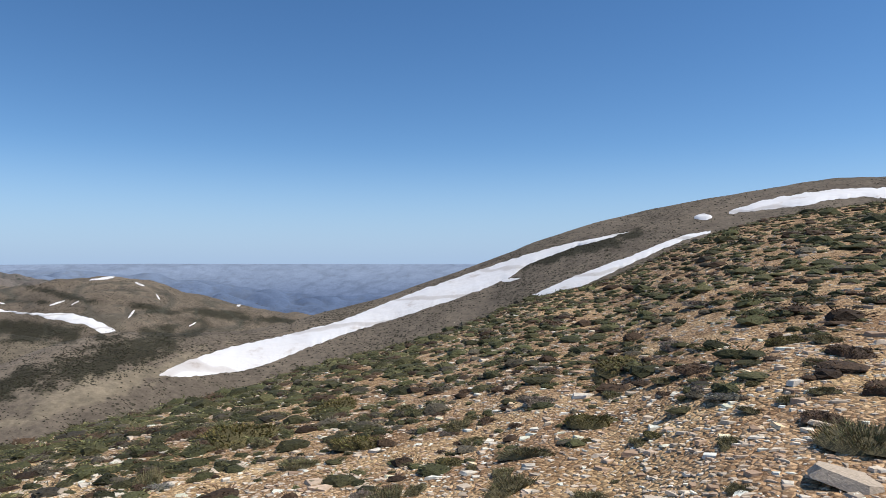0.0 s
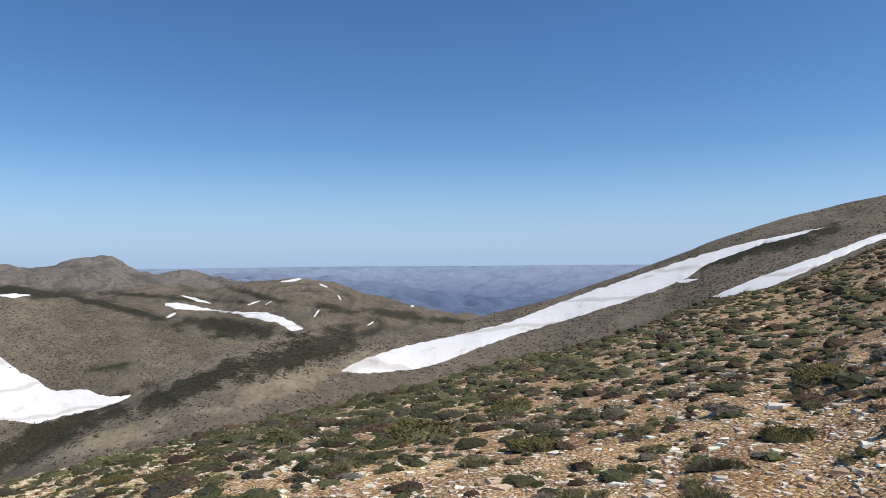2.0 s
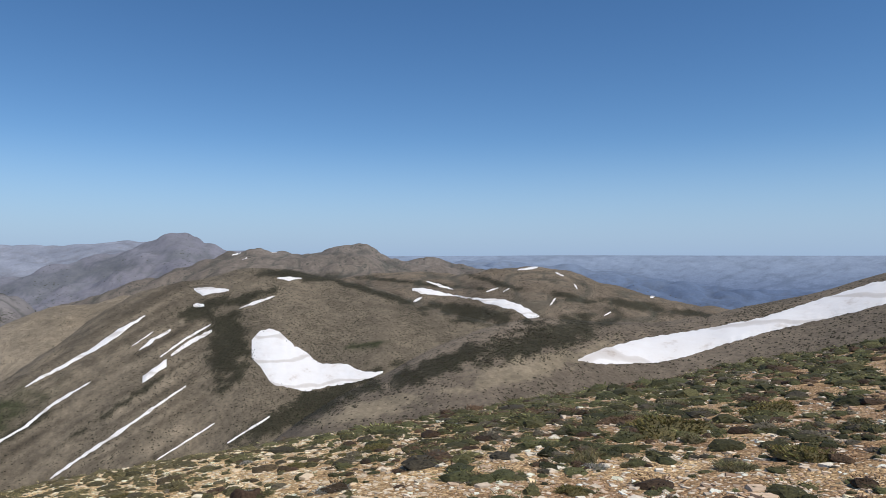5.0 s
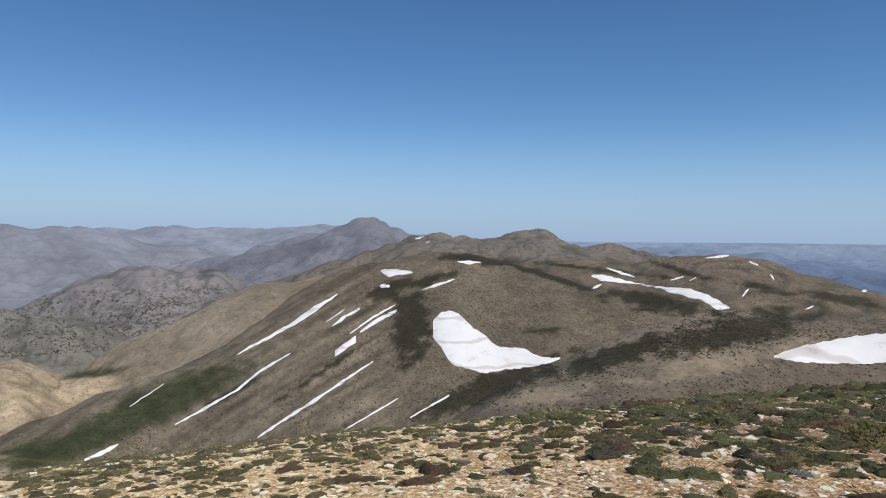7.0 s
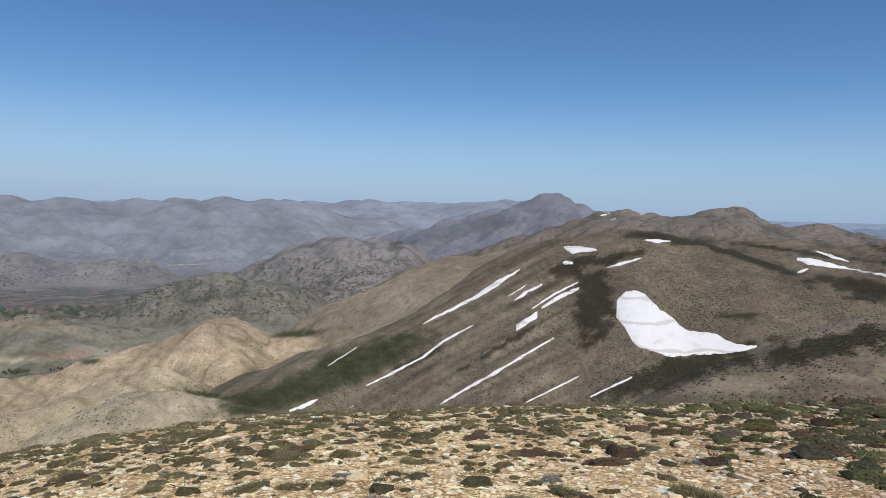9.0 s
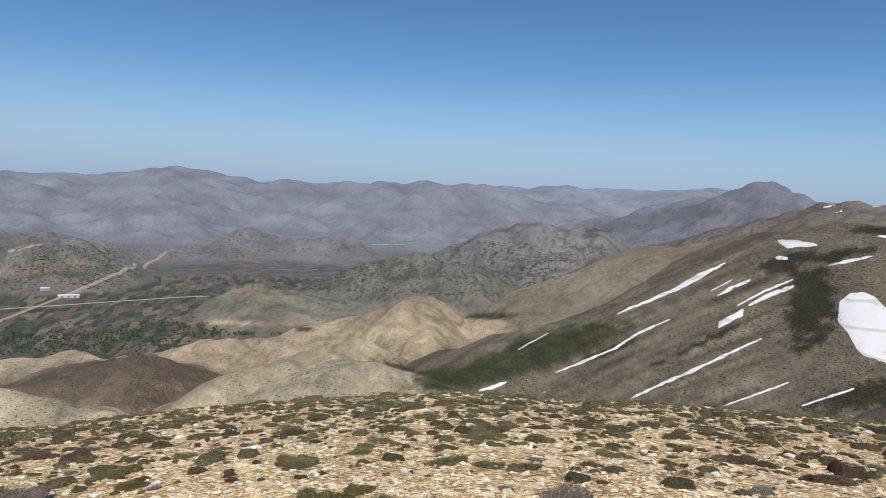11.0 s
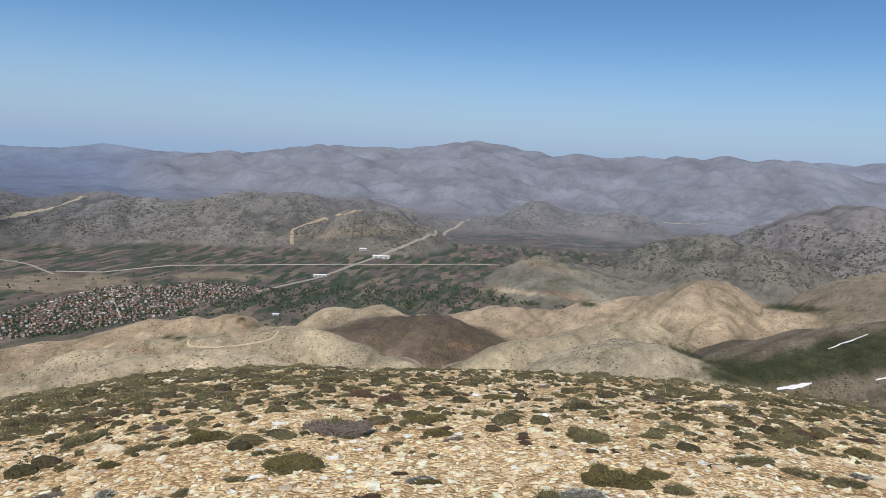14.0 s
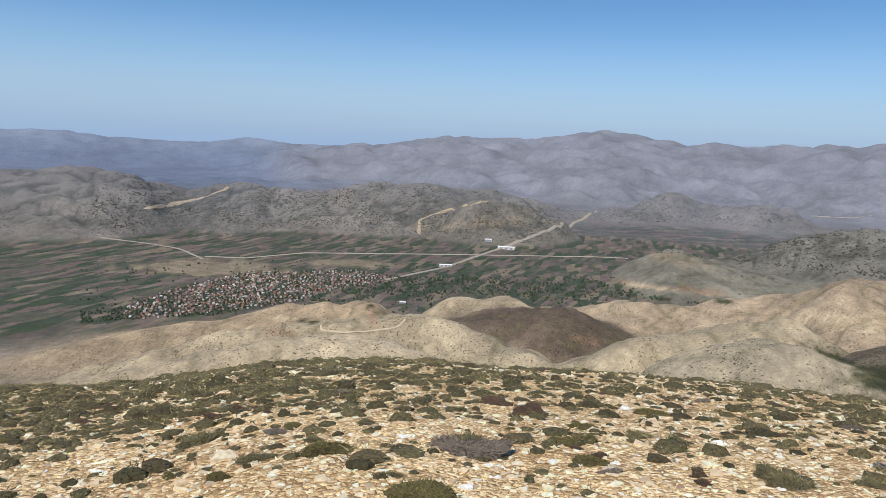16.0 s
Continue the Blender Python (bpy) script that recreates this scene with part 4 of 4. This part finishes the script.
def shed(az, el, lx, ly, h, turn, label):
    r = float(-FLOOR / np.tan(np.radians(-el)))
    x, y, z = place(az, r, float(land(az, r)))
    ob = new("warehouse")
    part("wall", polys("wall", *block(lx, ly, -1, h), PLASTER, (0.75, 0.74, 0.72)), ob)
    part("roof", polys("roof", *tent(lx + 1, ly + 1, h - 0.05, h + 1.1, 0.0), TILE, (0.78, 0.78, 0.78)), ob)
    for k in range(3):
        v, f = block(4, 0.3, 0, h * 0.7)
        v[:, 0] += (k - 1) * lx * 0.3
        v[:, 1] += -ly / 2
        part("door", polys("door", v, f, TILE, (0.3, 0.32, 0.36)), ob)
    ob.matrix_basis = pose(x, y, z, 0, 0, turn)
    return tagged(ob, label, "warehouse")


shed(105.2, -8.95, 38, 12, 5, 105, "long white warehouse with a pale metal roof by the road")
shed(106.7, -8.8, 16, 9, 4, 105, "small white warehouse beside the long one")
shed(110.1, -10.55, 24, 9, 4, 118, "white roadside shed with a pale roof")
shed(113.5, -13.7, 9, 5, 3, 110, "white farm shed among trees")


# ---- plants underfoot ----
def cushion_mesh(name, rng, tone, high, leaves, leaf_len, spiky, core_tone):
    """A plant one unit in radius: a knobbly dome under many small blades."""
    v, f, c = [], [], []
    rings, sides = 7, 18
    ph = rng.uniform(0, 20, 2)
    def dome(a, h):
        lump = 1 + 0.38 * float(wave(math.cos(a) * 1.7 * h + ph[0], math.sin(a) * 1.7 * h + ph[1], 31)) + 0.14 * math.sin(2 * a + ph[1]) + 0.12 * math.sin(3 * a + ph[0]) + 0.08 * math.sin(5 * a + ph[1])
        up = math.sqrt(max(0, 1 - h ** 2.4))
        return lump * h * math.cos(a), lump * h * math.sin(a), high * up * (1 + 0.45 * float(wave(math.cos(a) * 2.4 * h + ph[1], math.sin(a) * 2.4 * h + ph[0], 32)))
    v.append(dome(0, 0.0))
    for k in range(1, rings + 1):
        for i in range(sides):
            p = dome(2 * math.pi * i / sides, k / rings)
            v.append((p[0], p[1], p[2] - (0.08 if k == rings else 0)))
    for i in range(sides):
        j = (i + 1) % sides
        f.append((0, 1 + i, 1 + j))
        for k in range(rings - 1):
            a, b = 1 + k * sides, 1 + (k + 1) * sides
            f += [(a + i, b + i, b + j), (a + i, b + j, a + j)]
    # core coloured darker than the blades, for the shade inside the plant
    core = mesh_from(name + "_core", np.array(v), np.array(f), LEAF, True, np.array(core_tone) * rng.uniform(0.8, 1.2, (len(v), 1)))
    v, f, c = [], [], []
    for _ in range(leaves):
        a, h = rng.uniform(0, 2 * math.pi), math.sqrt(rng.uniform(0, 1.0))
        p = np.array(dome(a, min(h, 0.99)))
        out = np.array((math.cos(a) * h * 0.9, math.sin(a) * h * 0.9, 0.35 + spiky * 0.5)) + rng.uniform(-0.5, 0.5, 3) * (0.9 - 0.3 * spiky)
        out = out / np.linalg.norm(out)
        side = np.cross(out, rng.uniform(-1, 1, 3))
        side = side / np.linalg.norm(side) * leaf_len * (0.055 if spiky > 0.9 else 0.20)
        q = p + out * leaf_len * rng.uniform(0.6, 1.3)
        k = len(v)
        v += [p - side - out * 0.02, p + side - out * 0.02, q]
        f.append((k, k + 1, k + 2))
        shade = np.array(tone) * rng.uniform(0.55, 1.6) * (1 + rng.uniform(-0.12, 0.12, 3))
        c += [shade] * 3
    blades = mesh_from(name + "_leaves", np.array(v), np.array(f), LEAF, False, np.array(c))
    return core, blades


PLANTS = {}


def plant_kind(key, name, label, tone, core, high, leaves, leaf_len, spiky):
    rng = np.random.RandomState(sum(map(ord, key)) + 5)
    made = []
    for i in range(3):
        body, blades = cushion_mesh(name, rng, tone, high * rng.uniform(0.85, 1.2), leaves, leaf_len, spiky, np.array(core) * 1.4)
        ob = new(name, body)
        part("leaves", blades, ob)
        made.append(tagged(ob, label, "plant", "cushion plants"))
    PLANTS[key] = [made, 0]


plant_kind("tuft", "grass_tuft", "spiky grey-green grass tuft among limestone chips", (0.215, 0.192, 0.100), (0.10, 0.088, 0.048), 0.27, 850, 0.27, 1.0)
plant_kind("olive", "cushion_plant", "dense olive-green cushion plant on stony ground", (0.175, 0.150, 0.055), (0.085, 0.072, 0.032), 0.36, 800, 0.12, 0.3)
plant_kind("brown", "cushion_plant", "half-dead brown cushion plant on stony ground", (0.165, 0.112, 0.072), (0.075, 0.05, 0.034), 0.34, 800, 0.11, 0.3)
plant_kind("thorn", "thorn_cushion", "grey-purple thorny cushion with dry twigs", (0.26, 0.215, 0.175), (0.12, 0.10, 0.08), 0.2, 850, 0.13, 0.5)


plant_kind("pale", "flower_cushion", "small silvery cushion with tiny white flowers", (0.38, 0.37, 0.33), (0.10, 0.095, 0.075), 0.30, 500, 0.16, 0.2)


def set_plant(key, az, r, radius, rng):
    made, used = PLANTS[key]
    z = float(land(az, r))
    x, y, zz = place(az, r, z)
    s = radius
    m = pose(x, y, zz - 0.02 * s, rng.uniform(-8, 8), rng.uniform(-8, 8), rng.uniform(0, 360)) @ Matrix.Diagonal((s, s * rng.uniform(0.5, 1.0), s * rng.uniform(0.7, 1.1) * (0.9 - 0.32 * float(smooth(30, 60, az))), 1))
    if used < 3:
        made[used].matrix_basis = m
    else:
        first = made[rng.randint(3)]
        copy_thing(first, m @ Matrix.Diagonal((*(1 / k for k in first.scale), 1)))
    PLANTS[key][1] += 1


TUFTS = [(-1.4, -12.4, 2.7), (-2.8, -13.3, 2.1), (-14.7, -12.9, 2.3), (-17.9, -9.7, 1.4), (-16.7, -8.6, 2.5), (-22.3, -10.2, 2.1), (-24.8, -9.3, 2.3), (-27.0, -8.5, 1.6), (-6.6, -14.2, 4.1), (-28.9, -11.4, 6.0),
         (-5.3, -16.4, 4.6), (4.3, -17.5, 5.0), (10.7, -14.9, 3.7), (20.4, -14.8, 2.1), (2.9, -11.1, 1.8), (13.6, -13.4, 2.7), (-11.0, -16.8, 3.2), (-27.6, -5.2, 2.7), (41.8, -19.6, 5.0), (21.6, -15.3, 3.7)]
TUFTS_LOW = [(30.8, -16.8, 2.7), (80.7, -23.3, 2.7), (88.2, -20.8, 3.4), (83.2, -20.1, 2.3), (72.8, -20.6, 2.7), (55.4, -21.3, 4.1), (51.5, -20.5, 3.2), (108.5, -21.4, 3.9), (63.8, -19.1, 2.3), (58.2, -18.0, 2.7),
             (96.1, -20.1, 2.3), (109.9, -24.0, 2.2), (93.7, -20.1, 2.4), (87.3, -20.9, 4.1), (121.5, -25.7, 2.8), (126.4, -21.5, 3.9), (122.4, -22.3, 2.6), (76.5, -20.6, 3.9), (132.1, -25.3, 3.1), (73.8, -18.8, 3.1)]
OLIVES = [(-11.3, -11.9, 4.6), (6.1, -13.7, 4.6), (8.3, -11.1, 4.3), (15.3, -13.0, 6.9), (-13.7, -7.8, 6.0), (-25.0, -5.5, 3.2), (37.4, -14.8, 2.7), (22.7, -17.4, 2.7), (43.2, -15.7, 2.7), (86.8, -23.5, 4.8), (101.2, -20.9, 2.5),
          (72.1, -18.2, 2.3), (117.7, -21.9, 3.9), (111.2, -24.0, 5.7), (100.2, -20.7, 2.2), (85.3, -23.4, 4.8), (100.4, -24.9, 2.4), (95.7, -26.0, 3.9), (124.6, -23.1, 2.2), (127.5, -22.9, 1.7), (94.9, -18.9, 2.6), (80.2, -18.5, 2.6)]
BROWNS = [(18.0, -13.4, 2.7), (-18.9, -7.7, 3.2), (-30.7, -8.2, 4.3), (-8.4, -4.8, 2.7), (-29.0, -6.0, 3.7), (48.5, -18.3, 3.7), (33.4, -14.7, 2.3), (18.7, -12.6, 4.1), (58.7, -17.3, 2.7), (55.1, -18.2, 2.7), (72.9, -18.3, 2.7),
          (85.7, -21.4, 1.6), (106.0, -19.3, 2.7), (54.0, -18.1, 2.7), (92.7, -21.7, 1.4), (77.9, -24.1, 1.8), (99.0, -21.3, 1.7), (102.7, -24.4, 1.4), (105.2, -26.4, 4.8), (112.0, -26.9, 2.6), (87.1, -18.8, 1.5), (103.5, -19.7, 3.9)]
THORNS = [(-7.7, -10.5, 3.9), (-17.5, -6.1, 3.4), (-19.6, -3.0, 3.2), (67.2, -22.2, 5.7), (108.6, -21.8, 6.6), (128.3, -24.5, 3.1)]
rng = np.random.RandomState(31)
for key, spots in (("tuft", TUFTS + TUFTS_LOW), ("olive", OLIVES), ("brown", BROWNS), ("thorn", THORNS)):
    p = np.array(spots)
    rr = sight(p[:, 0], p[:, 1], 1.5, 110, 200)
    for (az, el, w), r in zip(spots, rr):
        set_plant(key, az, r, 0.5 * r * math.radians(w) * 0.92, rng)


def cover(az, r):
    """How thickly plants grow: more on the rising side and towards the brow."""
    x, y = -r * np.sin(np.radians(az)), r * np.cos(np.radians(az))
    clump = 0.6 + (0.5 + 0.5 * smooth(45, 5, az)) * fractal(x / 0.9, y / 0.9, 41, 3)
    side = smooth(45, 5, az)
    far = smooth(5.5 + 1.5 * side, 11 + 6 * side, r)
    return np.clip(clump, 0, 1.4) * (0.27 + side * (0.16 + 1.15 * far) + (1 - side) * far * (0.14 + 0.85 * smooth(98, 122, az) + 0.14 * smooth(9, 14, r)))


def more_plants():
    rng = np.random.RandomState(32)
    az = rng.uniform(-36, 142, 5000)
    r = np.sqrt(rng.uniform(2.6 ** 2, 11 ** 2, 5000))
    keep = rng.rand(5000) < cover(az, r) * 0.8
    az, r = az[keep], r[keep]
    kinds = rng.choice(["tuft", "olive", "brown", "thorn", "pale"], len(az), p=[0.50, 0.20, 0.15, 0.08, 0.07])
    for a, d, k in list(zip(az, r, kinds))[:420]:
        set_plant(k, a, d, rng.uniform(0.04, 0.125) * (1.2 if k != "tuft" else 1.0), rng)


more_plants()


def low_scrub(count):
    """The plants beyond those that stand singly."""
    rng = np.random.RandomState(33)
    az = rng.uniform(-36, 142, count)
    reach = np.minimum(knots(BROW_AWAY, az) * 1.25, 130)
    r = 5.5 * np.exp(rng.uniform(0, 1, count) ** 0.8 * np.log(reach / 5.5))
    keep = rng.rand(count) < cover(az, r) * (0.45 + 0.55 * smooth(6, 9, r))
    az, r = az[keep], r[keep]
    n = len(az)
    z = land(az, r)
    kv, kf = knob(5)
    blades_v, blades_f = [], []
    for _ in range(44):
        a, h = rng.uniform(0, 6.28), math.sqrt(rng.uniform(0, 1))
        p = np.array((math.cos(a) * h * 1.1, math.sin(a) * h * 1.1, 0.8 * math.sqrt(1 - 0.85 * h * h)))
        out = np.array((math.cos(a) * h, math.sin(a) * h, 0.6)) + rng.uniform(-0.4, 0.4, 3)
        side = np.cross(out, rng.uniform(-1, 1, 3))
        side = side / np.linalg.norm(side) * 0.05
        k = len(kv) + len(blades_v)
        blades_v += [p - side, p + side, p + out * rng.uniform(0.14, 0.38)]
        blades_f.append((k, k + 1, k + 2))
    kv = kv * np.array((0.8, 0.8, 0.75))
    v, f = np.vstack([kv, np.array(blades_v)]), np.vstack([kf, np.array(blades_f)])
    # core colour darkened for the shade inside, each blade with a tone of its own
    inner_shade_tones = np.concatenate([np.full(len(kv), 0.55), np.repeat(rng.uniform(0.55, 1.75, 44), 3)])
    w = np.exp(rng.normal(-2.55, 0.5, n)) * (r / 8) ** 0.42 * (0.72 + 0.42 * smooth(50, 20, az))
    w = np.minimum(w, 0.10 + (0.012 + 0.006 * smooth(50, 20, az)) * r)
    size = np.stack([w, w * rng.uniform(0.6, 1.4, n), w * rng.uniform(0.24, 0.6, n)], 1)
    tones = np.array([(0.148, 0.140, 0.062), (0.112, 0.115, 0.050), (0.140, 0.090, 0.054), (0.180, 0.155, 0.108), (0.160, 0.162, 0.068)])
    tone = tones[rng.choice(5, n, p=[0.3, 0.25, 0.16, 0.12, 0.17])] * rng.uniform(0.5, 1.3, (n, 1))
    dry = smooth(35, 60, az)[:, None] * 0.75
    tone = tone * (1 - dry) + np.array((0.23, 0.195, 0.10)) * rng.uniform(0.55, 1.35, (n, 1)) * dry
    turn, at, close = rng.uniform(0, 6.28, n), place(az, r, z), r < 13
    plain_v, plain_f = len(kv) + 3 * 16, len(kf) + 16
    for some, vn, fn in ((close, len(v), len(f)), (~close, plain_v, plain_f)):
        joined("low_scrub", v[:vn], f[:fn], at[some], size[some], turn[some], tone[some], LEAF, "low green and brown cushion scrub on the stony slope", "scrub", 0.35, rng, shades=inner_shade_tones[:vn])


low_scrub(34000)


# ---- stones ----
def chip(rng, sides=6):
    """A flat angular piece of limestone, one unit across."""
    ang = np.sort(rng.uniform(0, 2 * math.pi, sides) * 0.35 + np.arange(sides) * 2 * math.pi / sides)
    rad = rng.uniform(0.36, 0.58, sides)
    lower = [(r * math.cos(a), r * math.sin(a) * 0.75, -0.12) for a, r in zip(ang, rad)]
    upper = [(r * 0.86 * math.cos(a), r * 0.86 * math.sin(a) * 0.75, rng.uniform(0.10, 0.19)) for a, r in zip(ang, rad)]
    v = lower + upper + [(0, 0, 0.17)]
    f = []
    for i in range(sides):
        j = (i + 1) % sides
        f += [(i, j, sides + j), (i, sides + j, sides + i), (sides + i, sides + j, 2 * sides)]
    return np.array(v), np.array(f)


def stone_tones(rng, az, n):
    pale = np.array([(0.80, 0.69, 0.49), (0.76, 0.63, 0.42), (0.82, 0.75, 0.58), (0.68, 0.54, 0.36), (0.60, 0.47, 0.31)])
    warm = np.array([(0.60, 0.51, 0.40), (0.47, 0.36, 0.265), (0.41, 0.285, 0.195), (0.74, 0.67, 0.56), (0.53, 0.44, 0.34)])
    k = rng.randint(5, size=n)
    f = smooth(65, 20, az)[:, None]
    return np.minimum((pale[k] * (1 - f) + warm[k] * f) * rng.uniform(0.85, 1.35, (n, 1)), 0.82)


def stone_chips(count):
    rng = np.random.RandomState(51)
    for batch in range(4):
        n0 = count // 4
        az = rng.uniform(-36, 142, n0)
        reach = np.minimum(knots(BROW_AWAY, az) * 1.1, 38)
        r = 2.3 * np.exp(rng.uniform(0, 1, n0) ** 1.1 * np.log(reach / 2.3))
        n = n0
        w = np.exp(rng.normal(0, 0.5, n)) * 0.054 * (r / 6) ** 0.4 * (0.92 + 0.2 * smooth(55, 30, az))
        size = np.stack([w, w * rng.uniform(0.6, 1.1, n), w * rng.uniform(0.25, 0.7, n)], 1)
        v, f = chip(rng, 4)
        joined("stone_chips", v, f, place(az, r, land(az, r)), size, rng.uniform(0, 6.28, n), stone_tones(rng, az, n), STONE, "loose pale angular limestone chips covering the slope", "stones", 0.3, rng)


stone_chips(60000)


def stones(count):
    """Larger single stones."""
    rng = np.random.RandomState(52)
    shapes = []
    for i in range(14):
        v, f = chip(rng, 7)
        tone = stone_tones(rng, np.array([20.0 if i % 2 else 90.0]), 1)[0]
        v = v * (1 + 0.12 * rng.rand(len(v), 1))
        shapes.append(mesh_from("stone", v, f, STONE, False, np.tile(tone, (len(v), 1))))
    slabs = [(-27.9, -14.0, 0.42), (-17.0, -17.0, 0.28), (-26.5, -10.6, 0.22), (-15.5, -16.6, 0.2)]
    p = np.array(slabs)
    rr = sight(p[:, 0], p[:, 1], 1.5, 60, 200)
    spots = [(a, r, s) for (a, e, s), r in zip(slabs, rr)]
    for _ in range(count):
        a = rng.uniform(-36, 142)
        spots.append((a, 2.6 * math.exp(rng.uniform(0, 1) * math.log(4.2)), rng.uniform(0.08, 0.18) * (0.8 if a < 40 else 0.7)))
    for i, (a, r, s) in enumerate(spots):
        z = float(land(a, r))
        ob = new("stone", shapes[(2 * i + (a > 45)) % 14 if i >= 4 else 1])
        ob.parent = ground
        x, y, zz = place(a, r, z)
        ob.matrix_basis = pose(x, y, zz + 0.02 * s, rng.uniform(-14, 14), rng.uniform(-14, 14), rng.uniform(0, 360)) @ Matrix.Diagonal((s, s, s * rng.uniform(0.3, 0.65), 1))


stones(300)


# ---- a burrow under a dead cushion ----
def burrow(az, el, radius):
    r = float(sight(np.array([az]), np.array([el]), 1.5, 60, 200)[0])
    x, y, z = place(az, r, float(land(az, r)))
    ob = new("burrow")
    v, f, rings, sides = [], [], 6, 20
    for k in range(rings + 1):
        for i in range(sides):
            a = 2 * math.pi * i / sides
            t = k / rings
            rad = radius * (0.62 + 0.38 * t) * (1 + 0.12 * math.sin(3 * a) + 0.08 * math.sin(7 * a + 1))
            high = 0.55 * radius * math.sin(math.pi * min(1, 0.15 + 0.85 * t)) * (1 + 0.25 * math.sin(2 * a + 0.6)) - (0.05 if k == rings else 0)
            v.append((rad * math.cos(a), rad * math.sin(a), high - (0.35 * radius if k == 0 else 0)))
    for k in range(rings):
        for i in range(sides):
            j = (i + 1) % sides
            f.append((k * sides + i, (k + 1) * sides + i, (k + 1) * sides + j, k * sides + j))
    part("rim", mesh_from("rim", np.array(v), np.array(f), LEAF, True, np.tile(np.array((0.07, 0.045, 0.03)), (len(v), 1))), ob)
    # pit colour near black, standing for the shade down the hole
    w = [(0, 0, -0.3 * radius)] + [v[i] for i in range(sides)]
    g = [(0, 1 + i, 1 + (i + 1) % sides) for i in range(sides)]
    part("pit", mesh_from("pit", np.array(w), np.array(g), STONE, True, np.tile(np.array((0.015, 0.010, 0.008)), (len(w), 1))), ob, "burrow pit coloured near black for its shade")
    ob.matrix_basis = pose(x, y, z, -22, 0, az)
    tagged(ob, "small burrow with a dark pit under dead brown scrub", "burrow")


burrow(47.4, -17.6, 0.15)
